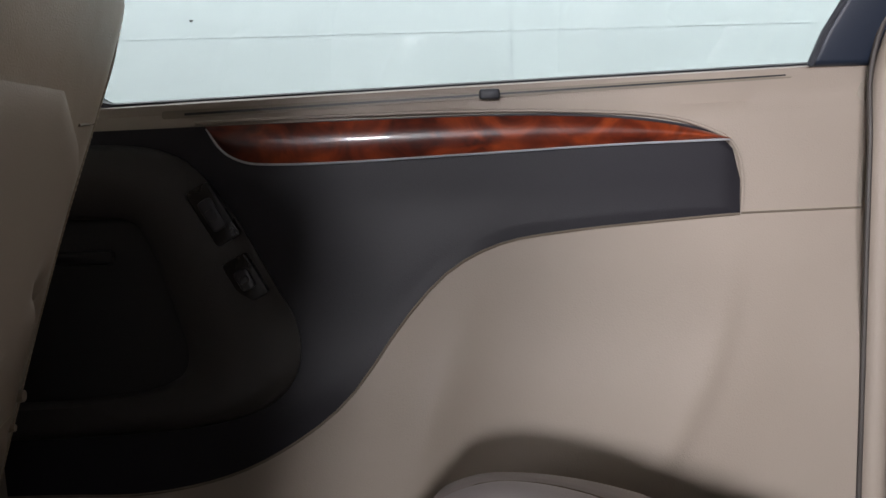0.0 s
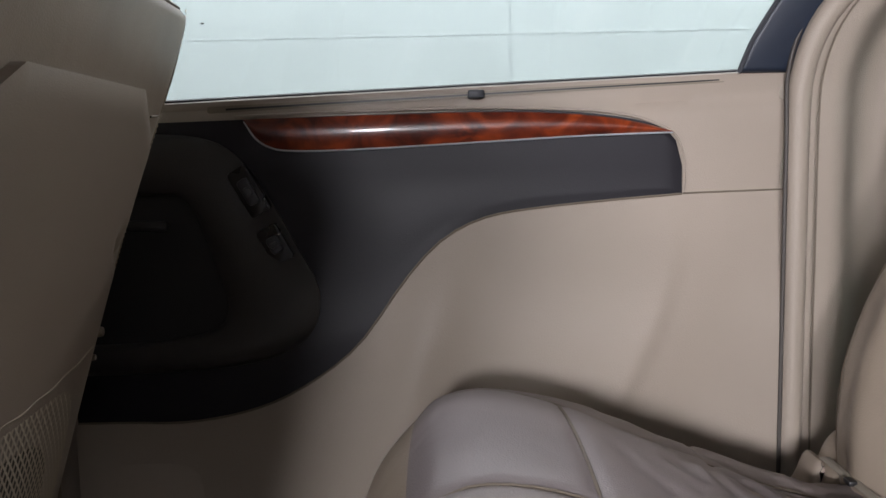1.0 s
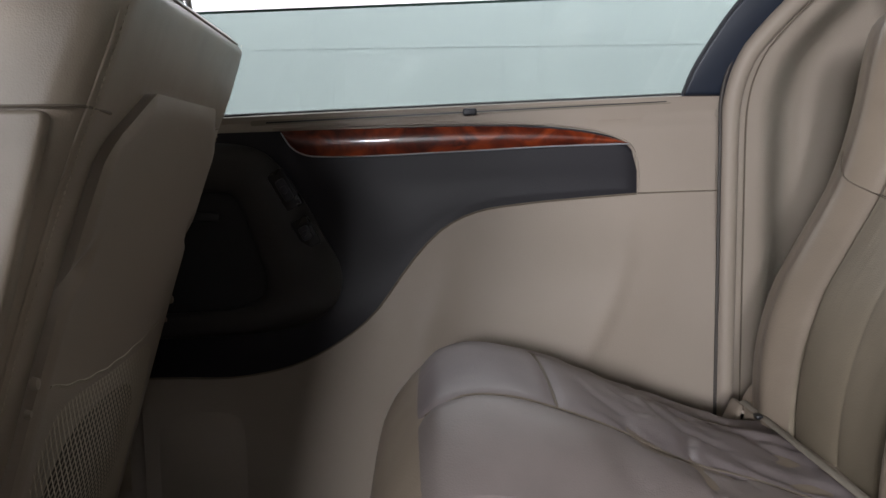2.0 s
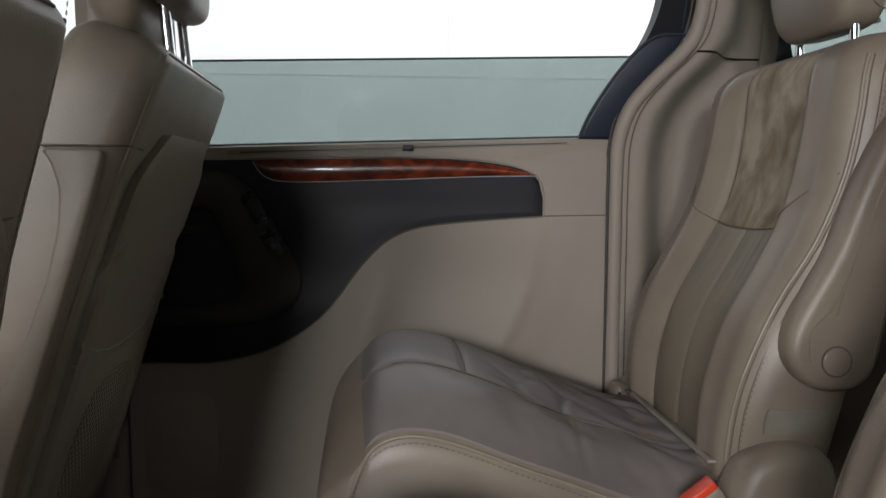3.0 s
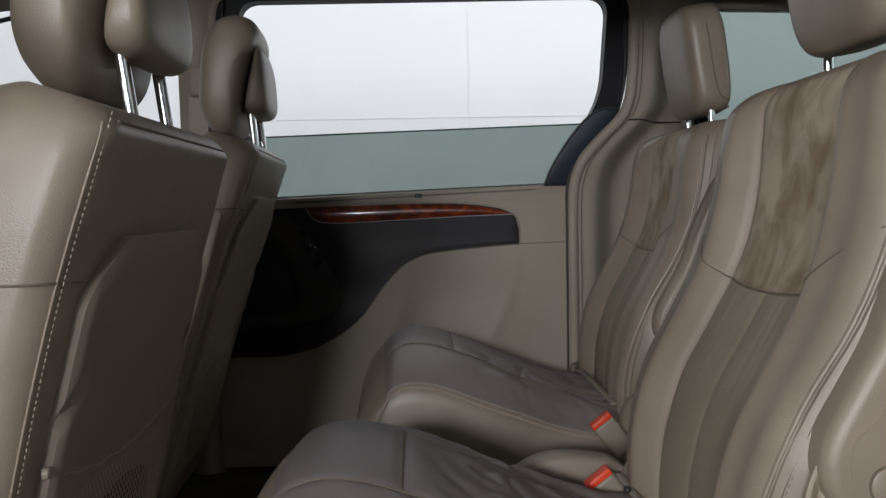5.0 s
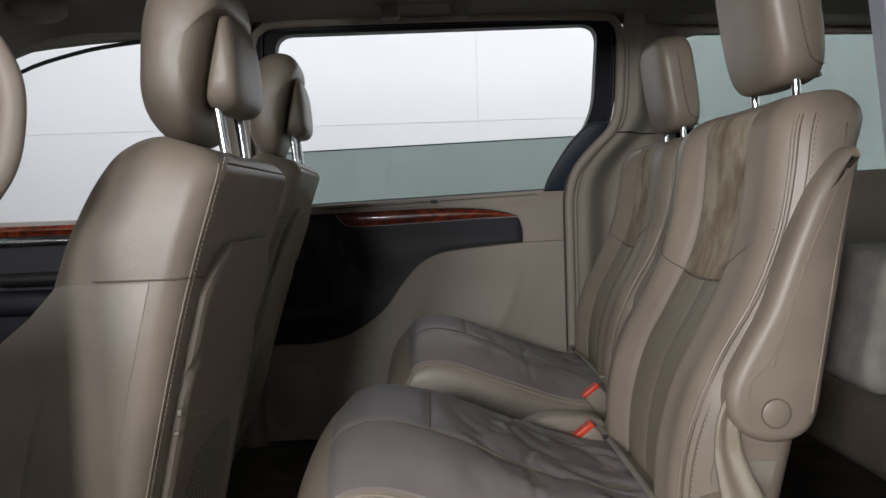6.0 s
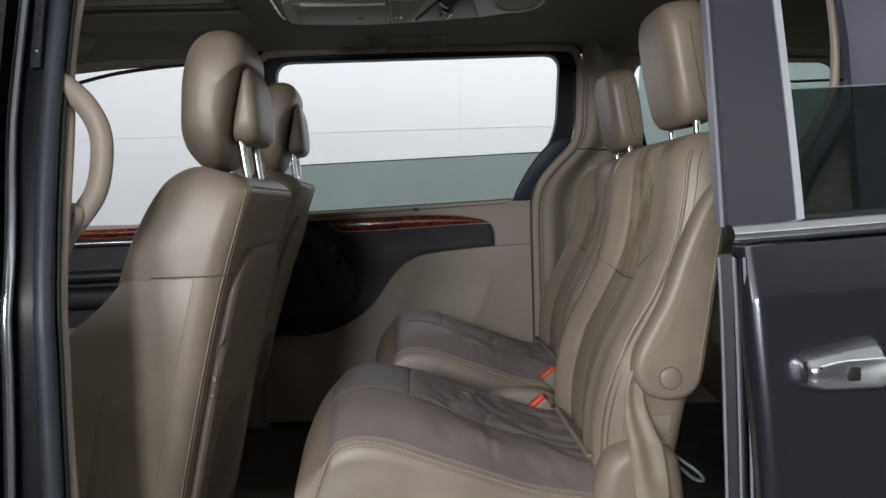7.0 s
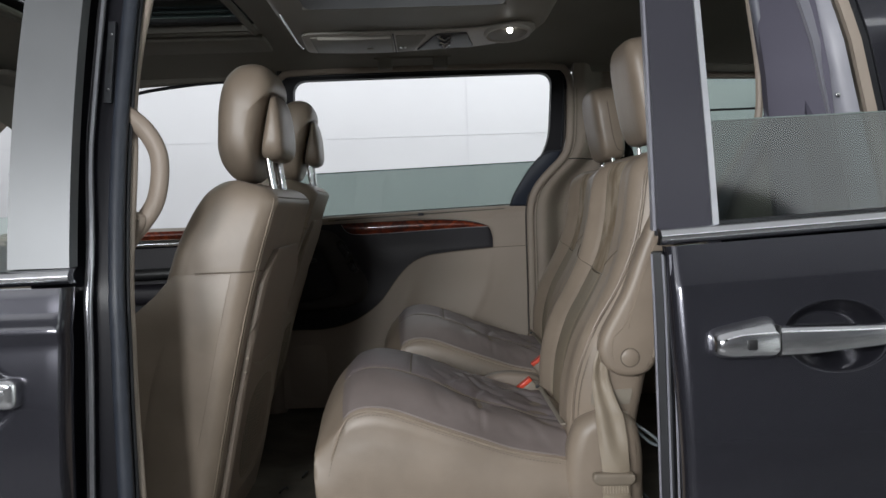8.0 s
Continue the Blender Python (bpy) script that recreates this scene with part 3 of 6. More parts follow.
    return seat


left_seat = second_row_seat(-0.405)
right_seat = copy_thing(left_seat, pose(0.284, 0.405, 0.424))


def buckle(x, y, z):
    b = thing("seatbelt_buckle", (x, y, z - 0.12), "tan seat belt buckle with a red release button", "seat belt buckle", "seat belt buckles")
    rot = Euler((0, radians(-38), 0)).to_matrix()
    c = Vector((x, y, z))

    def place(bm):
        for v in bm.verts:
            v.co = c + rot @ v.co
        return bm
    part("body", place(block(-0.022, 0.022, -0.014, 0.014, -0.075, -0.004, 0.006, 3)), BUCKLE, b)
    part("release_button", place(block(-0.021, 0.021, -0.012, 0.012, -0.008, 0.004, 0.003, 2)), RED, b, "red release button")
    part("stalk", tube([c + rot @ Vector((0, 0, -0.07)), c + rot @ Vector((0, 0, -0.12)), c + rot @ Vector((0.005, 0, -0.17))], 0.014, 10, 4, 0.4, (0, 1, 0)), BUCKLE, b)
    return b


buckle(0.291, -0.19, 0.703)
buckle(0.366, 0.142, 0.698)


def inner_hinge_cover(y, dx, top):
    c = thing("hinge_cover", (0.27 + dx, y, 0.42), "tan plastic seat hinge cover beside the cushion", "seat cover", "hinge covers")
    part("cover", slab(rounded([(0.15, 0.52), (0.38, 0.50)] + top, 0.03), lambda a, b, sd: (a + dx, y + 0.05 * (sd - 0.5), b), 0.012, 3), SHELL, c)
    return c


inner_hinge_cover(-0.125, 0.0, [(0.350, 0.695), (0.322, 0.714), (0.255, 0.723), (0.208, 0.715), (0.165, 0.685)])
inner_hinge_cover(0.648, 0.07, [(0.362, 0.655), (0.340, 0.718), (0.318, 0.655), (0.225, 0.69), (0.165, 0.66)])


def front_seat(y, dx, lean, hx, hz, trim):
    seat = thing("front_seat", (-0.5 + dx, y, 0.42), "tan leather front seat with a net pocket behind", "car seat", "front seats")
    X = lambda pts: curve_at([(z, x - 0.128 + dx + lean * (z - 1.03)) for z, x in pts])
    xf = X([(0.56, -0.40), (0.75, -0.365), (0.90, -0.335), (1.00, -0.300), (1.05, -0.284), (1.09, -0.269), (1.15, -0.238), (1.21, -0.194)])
    xr = X([(0.50, -0.245), (0.58, -0.223), (0.71, -0.195), (0.89, -0.155), (1.02, -0.122), (1.10, -0.098), (1.165, -0.080), (1.21, -0.074)])
    w = curve_at([(z, half - trim) for z, half in ((0.50, 0.262), (0.70, 0.270), (0.90, 0.270), (1.05, 0.267), (1.13 + hz, 0.260), (1.18 + hz, 0.250), (1.215 + hz, 0.236))])
    hollow = curve_at([(0.50, 0.02), (0.8, 0.045), (1.0, 0.045), (1.2, 0.01)])
    ztop = 1.202 + hz
    skin = loft(shift(seatback_skin(xf, xr, w, hollow, 0.50, ztop, 40, 60, 0.03, 0.028, 0.034, 0.42), y))
    for v in skin.verts:
        v.co.z -= 0.024 * min(1, max(0, (v.co.x - xr(1.19) + 0.075) / 0.075)) * step(1.12 + hz, 1.20 + hz, v.co.z)
    back = part("backrest", skin, LEATHER, seat)

    def rear(s, z, out=0.0):
        a = max(0, (abs(s) - 0.86) / 0.14)
        return Vector((xr(z) + out - 0.034 * (1 - math.sqrt(max(0, 1 - a * a))), y + s * w(z), z))

    # hard back panel with its raised upper edge
    def shell(u, v):
        s = -0.76 + 1.52 * u
        top = 1.066 + 0.32 * lean + 0.5 * hz - 0.042 * min(1, max(0, (abs(s) - 0.48) / 0.24)) - 0.02 * max(0, (abs(s) - 0.70) / 0.06) ** 2
        z = 0.50 + (top - 0.50) * v
        edge = min(u, 1 - u) * 1.52
        return rear(s, z, 0.010 + 0.005 * step(0, 0.035, edge) * (1 - 0.8 * step(0.975, 1.0, v)) - 0.010 * math.exp(-((v - 0.80) / 0.02) ** 2) * step(0.62, 0.7, abs(s)))
    panel = part("back_panel", sheet(shell, 76, 60, (-0.02, 0, 0)), SHELL, seat, "tan padded back panel")
    for q in (-1, 1):
        part("rivet", lathe(rear(q * 0.80, 0.862, 0.012), (1, 0, 0), [(-0.004, 0.006), (0.001, 0.005), (0.002, 0.002)], 12), BUCKLE, panel)
        part("rivet", lathe(rear(q * 0.79, 0.835, 0.012), (1, 0, 0), [(-0.004, 0.004), (0.001, 0.003)], 12), BUCKLE, panel)
    # welts down the rear corners and the level seam round the sides
    for q in (-1, 1):
        part("piping", tube([rear(q * 0.930, z, 0.0008) for z in (0.52, 0.62, 0.72, 0.82, 0.92, 1.0, 1.06, 1.11, 1.15)] + [rear(q * 0.930, 1.165 + hz, 0.0)], 0.0012, 8, 4), LEATHER, back)
        part("stitching", stitches([rear(q * 0.905, z, 0.0012) for z in (0.52, 0.62, 0.72, 0.82, 0.92, 1.0, 1.06, 1.11, 1.15 + hz * 0.7, 1.175 + hz)], 0.0038, 0.0022, 0.0008), THREAD, back)
        ww, zs = w(1.022), 1.031 + 2 * hz
        part("seam", tube([(xf(zs) + 0.045, y + q * ww * 0.985, zs), (xf(zs) + 0.075, y + q * (ww + 0.0002), zs), (xr(zs) - 0.045, y + q * (ww + 0.0002), zs), (xr(zs) - 0.020, y + q * ww * 0.990, zs), rear(q * 0.93, zs, 0.0005), rear(q * 0.76, zs - 0.003, 0.0005)], 0.0014, 6, 4), SEAM, back)

    def shelf(s, z, out):
        return Vector((xr(z) - 0.005 + out, y + s * w(z), z - 0.0235 * step(1.12 + hz, 1.20 + hz, z)))
    across = [-0.84 + 0.14 * k for k in range(13)]
    part("top_welt", tube([shelf(s, 1.190 + hz, 0.0005) for s in across], 0.0015, 6, 3), SEAM, back)

    # net pocket: cords crossing over a bulged face
    def net(u, v):
        s = -0.70 + 1.40 * u
        top = 0.828 + 0.05 * abs(s) ** 2
        z = 0.57 + (top - 0.57) * v
        return rear(s, z, 0.013 + 0.020 * math.sin(math.pi * min(1, v * 0.9 + 0.1)) * math.sin(math.pi * u))
    bm = bmesh.new()
    nu, nv = 38, 19
    for a0 in range(-nv, nu + 1):
        for sl in (1, -1):
            line = []
            for j in range(nv + 1):
                i = a0 + j if sl == 1 else a0 + nv - j
                if 0 <= i <= nu:
                    line.append(net(i / nu, j / nv))
            for p, q in zip(line, line[1:]):
                d = (q - p).normalized()
                sd = d.cross(Vector((1, 0, 0))).normalized() * 0.0014
                bm.faces.new([bm.verts.new(p - sd), bm.verts.new(p + sd), bm.verts.new(q + sd), bm.verts.new(q - sd)])
    pocket = part("net_pocket", bm, NET, seat, "tan elastic net pocket")
    # dark sheet behind the cords: the pocket's inner shade put into colour
    part("pocket_shade_sheet", sheet(lambda u, v: net(u, v * 0.97) + Vector((-0.006, 0, 0)), 16, 10, (-0.004, 0, 0)), POCKET, pocket)
    part("hem", tube([net(u, 1.0) + Vector((0.0, 0, 0.0012 * math.sin(u * 40))) for u in [k / 24 for k in range(25)]], 0.0028, 6, 2), WEBBING, pocket, "frayed hem")

    # headrest: front pad that hooks over, and a rear pad below it
    def outline(pts):
        return [(p.x + hx, p.z + hz) for p in smooth_line([(a, 0, b) for a, b in pts + pts[:1]], 4)][:-1]
    front = outline([(-0.352, 1.30), (-0.347, 1.36), (-0.333, 1.41), (-0.308, 1.438), (-0.275, 1.445), (-0.247, 1.436), (-0.232, 1.412), (-0.231, 1.388), (-0.241, 1.377), (-0.252, 1.345), (-0.262, 1.30), (-0.271, 1.25), (-0.277, 1.222), (-0.292, 1.204), (-0.320, 1.206), (-0.344, 1.234), (-0.353, 1.267)])
    rearpad = outline([(-0.241, 1.380), (-0.255, 1.32), (-0.265, 1.268), (-0.262, 1.250), (-0.240, 1.244), (-0.221, 1.253), (-0.215, 1.28), (-0.219, 1.34), (-0.229, 1.376)])

    def padded(pts, half, soft, round_to):
        cx, cz = sum(p[0] for p in pts) / len(pts), sum(p[1] for p in pts) / len(pts)
        rings = []
        for i in range(25):
            t = -math.cos(math.pi * (0.02 + 0.96 * i / 24))
            k = (1 - abs(t) ** soft) ** round_to
            rings.append([(cx + (px - cx) * k, y + half * t, cz + (pz - cz) * k) for px, pz in pts])
        return loft(rings)
    head = part("headrest", padded(front, 0.130, 4.0, 0.30), LEATHER, seat)
    part("rear_pad", padded(rearpad, 0.100, 4.5, 0.26), LEATHER, head)
    for q in (-1, 1):
        part("seam", tube([(a, y + q * 0.088, b) for a, b in [(-0.300 + hx, 1.4275 + hz), (-0.275 + hx, 1.432 + hz), (-0.252 + hx, 1.4245 + hz), (-0.240 + hx, 1.405 + hz), (-0.2385 + hx, 1.392 + hz)]], 0.0013, 5, 4), THREAD, head)
    for q in (-0.062, 0.062):
        part("headrest_post", tube([(-0.256 + hx, y + q, 1.27 + hz), (-0.244 + hx, y + q, 1.18)], 0.0075, 12, 1), CHROME, seat, "chrome headrest post")
    # cushion and its side cover
    crown = curve_at([(-0.92, 0.70), (-0.88, 0.74), (-0.80, 0.765), (-0.60, 0.745), (-0.40, 0.72), (-0.25, 0.71)])
    rings = []
    for i in range(19):
        x = -0.90 + 0.62 * i / 18
        ring = []
        for k in range(25):
            s = -1 + 2 * k / 24
            ring.append((x - 0.13 + dx, y + s * 0.255, crown(x) + 0.03 * step(0.5, 0.8, abs(s)) - 0.08 * max(0, (abs(s) - 0.8) / 0.2) ** 2))
        ring += [(x - 0.13 + dx, y + 0.255, 0.55), (x - 0.13 + dx, y - 0.255, 0.55)]
        rings.append(ring)
    part("cushion", loft(rings), LEATHER, seat)
    outer_flank = [(-0.292, 1.028), (-0.322, 0.905), (-0.360, 0.736), (-0.415, 0.50), (-1.01, 0.50), (-1.01, 0.68), (-0.74, 0.755), (-0.57, 0.87), (-0.478, 0.955), (-0.435, 0.990), (-0.40, 1.028)]
    inner_flank = [(-0.262, 1.028), (-0.285, 0.905), (-0.327, 0.736), (-0.375, 0.50), (-0.49, 0.50), (-0.43, 0.62), (-0.395, 0.70), (-0.352, 0.785), (-0.326, 0.845), (-0.311, 0.895), (-0.304, 0.945), (-0.306, 0.985), (-0.318, 1.014), (-0.330, 1.028)]
    for q in (-1, 1):
        inner = q * y < 0
        cover = [(a + dx + lean * (b - 1.03) + 0.5 * hz * step(0.6, 1.0, b), b + 2 * hz * step(0.6, 1.0, b)) for a, b in (inner_flank if inner else outer_flank)]
        proud, soft = (0.038, 0.004) if inner else (0.0307, 0.0006)
        part("side_panel", slab(rounded(cover, 0.012 if inner else 0.004, 4), lambda a, b, sd: (a, y + q * (w(b) - 0.03 + proud * sd), b), soft, 3), LEATHER, seat)
    part("base", block(-0.98 + dx, -0.45 + dx, y - 0.2, y + 0.2, 0.42, 0.56, 0.02), DARKER, seat, "black seat base")
    return seat


driver_seat = front_seat(-0.417, -0.003, 0.0, 0.0, 0.0, 0.012)
passenger_seat = front_seat(0.405, -0.0625, 0.09, -0.033, 0.030, 0.0)
passenger_seat.rotation_euler.z = radians(2.6)


# ---- closed sliding door on the far side ----
def door_y(x, z):
    """The inner face of the far door: leans in above the sill, swells towards the lap."""
    if z > 1.10:
        return 0.80 - 0.20 * (z - 1.10)
    swell = 1 - step(0.80, 1.02, z)
    cut = 0.302 - 0.16 * max(0, 0.98 - z) - 1.0 * max(0, 0.95 - z) ** 2
    if x < cut:
        crest = 0.016 + 0.010 * min(1, max(0, 1 - (cut - x) / 0.17))
    else:
        crest = 0.026 - 0.005 * step(cut, cut + 0.012, x) - 0.010 * step(cut, cut + 0.11, x)
    xc = -0.005 + 0.30 * (z - 0.87)
    hump = math.exp(-((x - xc) / 0.040) ** 2)
    return 0.80 - 0.006 * step(0.9, 1.1, z) - swell * (0.022 + crest + 0.015 * hump)


INSERT_LOW = curve_at([(-0.46, 0.721), (-0.398, 0.721), (-0.312, 0.721), (-0.226, 0.738), (-0.160, 0.770), (-0.102, 0.816), (-0.044, 0.893), (0.0, 0.938), (0.052, 0.964), (0.118, 0.975), (0.223, 0.984), (0.300, 0.989)])
INSERT_TOP = curve_at([(-0.46, 1.086), (-0.25, 1.090), (0.02, 1.095), (0.12, 1.094), (0.18, 1.090), (0.23, 1.083), (0.265, 1.074), (0.285, 1.062), (0.296, 1.045), (0.3005, 1.020)])
WOOD_TOP = curve_at([(-0.238, 1.090), (0.016, 1.093), (0.10, 1.092), (0.169, 1.088), (0.223, 1.081), (0.260, 1.073), (0.287, 1.065)])
WOOD_LOW = curve_at([(-0.238, 1.089), (-0.226, 1.069), (-0.212, 1.058), (-0.191, 1.052), (-0.122, 1.051), (0.02, 1.056), (0.169, 1.062), (0.287, 1.0645)])


def sill(x):
    return 1.112 + 0.033 * (x + 0.30)


def face(x, z, out):
    return Vector((x, door_y(x, z) - out, z))


GLOSSBLACK = surface("glossy_black_plastic", (0.008, 0.008, 0.009), 0.28, vary=0.1, scale=30)
SWITCH = surface("switch_plastic", (0.045, 0.046, 0.055), 0.35, vary=0.1, scale=30)


def far_sliding_door():
    door = thing("sliding_door", (0.05, 0.9, 0.42), "closed sliding door with tan panel, dark insert and burl wood strip", "car door", "sliding doors")

    def base(u, v):
        x = -0.46 + 0.888 * u
        z = 0.44 + (sill(x) - 0.44) * v
        return face(x, z, 0)
    lower = part("door_panel", sheet(base, 80, 70, (0, 0.05, 0)), TRIM, door, "tan grained door panel")

    # ledge under the glass, with the sunshade slot and the lock knob
    part("window_ledge", sheet(lambda u, v: Vector((-0.46 + 0.888 * u, 0.80 + 0.055 * v, sill(-0.46 + 0.888 * u) + 0.004 * math.sin(math.pi * v))), 20, 4, (0, 0, -0.02)), TRIM, door)
    part("belt_seal", tube([(x, 0.836, sill(x) + 0.002) for x in (-0.46, -0.2, 0.1, 0.43)], 0.006, 8, 3), RUBBER, door)
    part("shade_slot", slab(rounded([(-0.285, sill(-0.285) - 0.014), (0.352, sill(0.352) - 0.010), (0.352, sill(0.352) - 0.004), (-0.285, sill(-0.285) - 0.006)], 0.003), lambda a, b, sd: (a, 0.798 - 0.003 * sd, b), 0), surface("slot_trim", (0.22, 0.185, 0.14), 0.5), door)
    part("shade_slot_gap", slab([(-0.262, sill(-0.262) - 0.0115), (0.345, sill(0.345) - 0.0075), (0.345, sill(0.345) - 0.006), (-0.262, sill(-0.262) - 0.009)], lambda a, b, sd: (a, 0.797 - 0.003 * sd, b), 0), DARKER, door)
    part("shade_tab", block(0.036, 0.056, 0.783, 0.798, 1.110, 1.120, 0.002), GREYSEAL, door, "small grey sunshade tab")

    # dark insert
    def ins(u, v):
        x = -0.455 + 0.755 * u
        z = INSERT_LOW(x) + (INSERT_TOP(x) - INSERT_LOW(x)) * v
        rim = min(v, 1 - v, (1 - u) * 6) * 10
        return face(x, z, 0.0035 + 0.002 * min(1, max(0, rim)))
    insert = part("dark_insert", sheet(ins, 90, 40, (0, 0.02, 0)), DARK, door, "black grained vinyl insert")
    edge = [face(x, INSERT_LOW(x) - 0.001, 0.003) for x in [-0.455 + 0.755 * i / 40 for i in range(41)]]
    part("insert_welt", tube(edge, 0.0016, 6, 1), SEAM, insert)
    part("corner_welt", tube([face(0.3015, 0.990, 0.004), face(0.3025, 1.020, 0.004), face(0.298, 1.046, 0.004), face(0.287, 1.064, 0.005), face(0.262, 1.077, 0.005), face(0.228, 1.087, 0.005), face(0.17, 1.094, 0.005), face(0.05, 1.0985, 0.005), face(-0.10, 1.0975, 0.005), face(-0.25, 1.094, 0.005)], 0.0018, 6, 5), TRIM, insert)

    # wood strip and its bright edge
    def wd(u, v):
        x = -0.2375 + 0.523 * u
        z = WOOD_LOW(x) + (WOOD_TOP(x) - WOOD_LOW(x)) * v
        return face(x, z, 0.0105 + 0.006 * math.sin(math.pi * v))
    part("wood_strip", sheet(wd, 80, 10, (0, 0.012, 0)), WOOD, door, "glossy red-brown burl wood strip")
    low = [face(x, WOOD_LOW(x) - 0.0005, 0.012) for x in [-0.2375 + 0.523 * (i / 60) ** 1.6 for i in range(61)]]
    part("bright_edge", tube(low, 0.0013, 6, 1), STRIP, door, "thin bright edge")

    # seam that runs from the insert to the rear edge
    part("panel_seam", tube([face(x, 0.9885 + 0.02 * (x - 0.30), 0.0005) for x in (0.302, 0.35, 0.40, 0.426)], 0.0012, 5, 2), SEAM, door)
    part("rear_edge", tube([(0.426, 0.803, z) for z in (0.46, 0.7, 0.9, 1.12)], 0.008, 8, 2), surface("edge_trim", (0.26, 0.22, 0.17), 0.5), door)

    # switch bezel, pull pocket
    def loop(pts):
        return [(p.x, p.z) for p in smooth_line([(a, 0, b) for a, b in pts], 5)]
    outer_ = loop([(-0.46, 1.076), (-0.36, 1.075), (-0.29, 1.068), (-0.247, 1.043), (-0.207, 0.985), (-0.177, 0.932), (-0.152, 0.885), (-0.155, 0.840), (-0.188, 0.808), (-0.26, 0.790), (-0.38, 0.783), (-0.46, 0.782)])
    crest = loop([(-0.46, 1.045), (-0.355, 1.044), (-0.297, 1.038), (-0.267, 1.016), (-0.238, 0.958), (-0.212, 0.915), (-0.190, 0.878), (-0.190, 0.845), (-0.215, 0.820), (-0.27, 0.804), (-0.38, 0.797), (-0.46, 0.796)])
    inner_ = loop([(-0.46, 1.000), (-0.36, 1.000), (-0.318, 0.997), (-0.300, 0.975), (-0.282, 0.930), (-0.268, 0.895), (-0.260, 0.870), (-0.264, 0.848), (-0.291, 0.832), (-0.34, 0.825), (-0.392, 0.821), (-0.46, 0.820)])

    def at_depth(pts, out):
        return [face(a, b, out) for a, b in pts]
    bezel = part("pull_bezel", loft([at_depth(outer_, 0.004), at_depth(outer_, 0.011), at_depth([(a + (c - a) * 0.3, b + (d - b) * 0.3) for (a, b), (c, d) in zip(outer_, crest)], 0.019), at_depth(crest, 0.026), at_depth([(a + (c - a) * 0.85, b + (d - b) * 0.85) for (a, b), (c, d) in zip(crest, inner_)], 0.024), at_depth(inner_, 0.018), at_depth(inner_, 0.008)], caps=False, close=False), surface("bezel_black", (0.034, 0.031, 0.030), 0.5, vary=0.1, scale=8, bump=0.3, grain_scale=600), door, "black door pull surround", angle=50)
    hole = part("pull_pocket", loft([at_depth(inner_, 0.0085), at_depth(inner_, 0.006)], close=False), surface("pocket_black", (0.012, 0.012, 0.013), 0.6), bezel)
    part("inner_handle", block(-0.455, -0.325, 0.742, 0.754, 0.958, 0.972, 0.005), DARKER, bezel)
    for (x0, z0), (x1, z1), wd_ in (((-0.2435, 1.021), (-0.2225, 0.984), 0.0125), ((-0.2085, 0.950), (-0.1955, 0.926), 0.0125)):
        c = Vector(((x0 + x1) / 2, 0, (z0 + z1) / 2))
        d = Vector((x1 - x0, 0, z1 - z0))
        d.normalize()
        n = Vector((-d.z, 0, d.x))
        half = (Vector((x1, 0, z1)) - Vector((x0, 0, z0))).length / 2

        def plate(a, b, y0, y1, r):
            o = [c + d * s * a + n * t * b for s, t in ((-1, -1), (1, -1), (1, 1), (-1, 1))]
            yy = door_y(c.x, c.z) - 0.0205
            return slab(rounded([(p.x, p.z) for p in o], 0.005), lambda q, w_, sd: (q, yy - (y0 + (y1 - y0) * sd), w_), r)
        sw = part("window_switch", plate(half + 0.010, wd_ * 1.10, -0.004, 0.0065, 0.002), GLOSSBLACK, bezel, "black window switch")
        part("rocker", plate(half * 0.8, wd_ * 0.62, 0.002, 0.0105, 0.0025), SWITCH, sw)
        part("rocker_tip", plate(half * 0.28, wd_ * 0.4, 0.004, 0.0130, 0.002), SWITCH, sw)
    # low pocket
    part("map_pocket", sheet(lambda u, v: face(-0.44 + 0.14 * u, 0.47 + 0.20 * v, 0.014 * math.sin(math.pi * u) * math.sin(math.pi * v) - 0.001), 14, 14, (0, 0.02, 0)), TRIM, door)

    # window frame round the opening, and the half-lowered pane
    def at(x, z, y):
        return (x, y - 0.20 * max(0, z - 1.10), z)
    outer = rounded([(-0.444, 1.09), (-0.444, 1.616), (0.577, 1.616), (0.566, 1.345), (0.430, 1.09)], 0.05, 8)
    inner = rounded([(-0.380, 1.115), (-0.380, 1.588), (0.517, 1.592), (0.508, 1.36), (0.380, 1.118)], 0.05, 8)
    rings = []
    for k, y0 in ((0.0, 0.86), (0.0, 0.815), (1.0, 0.812), (1.0, 0.86)):
        rings.append([at(px + (outer[i][0] - px) * k, pz + (outer[i][1] - pz) * k, y0) for i, (px, pz) in enumerate(inner)])
    rings.append(rings[0])
    part("window_frame", loft(rings, caps=False), surface("window_frame_black", (0.006, 0.006, 0.009), 0.5, spec=0.25), door, "black window frame")
    part("frame_lip", tube([at(x, z, 0.809) for x, z in ((-0.425, 1.15), (-0.425, 1.40), (-0.424, 1.54), (-0.412, 1.583), (-0.372, 1.599), (0.0, 1.602), (0.50, 1.601), (0.545, 1.586), (0.556, 1.545), (0.552, 1.40), (0.548, 1.335))], 0.0022, 6, 5), GREYSEAL, door)
    tri = [(0.365, 1.134), (0.377, 1.168), (0.396, 1.203), (0.424, 1.247), (0.458, 1.289), (0.483, 1.311), (0.508, 1.322), (0.548, 1.323), (0.530, 1.283), (0.490, 1.238), (0.455, 1.190), (0.445, 1.134)]
    part("sail_trim", slab(tri, lambda a, b, sd: at(a, b, 0.808 - 0.02 * sd), 0.006, 3), SAIL, door, "blue-black corner trim")
    part("sail_lip", tube([at(a, b, 0.79) for a, b in tri[:8]], 0.003, 6, 3), GREYSEAL, door)
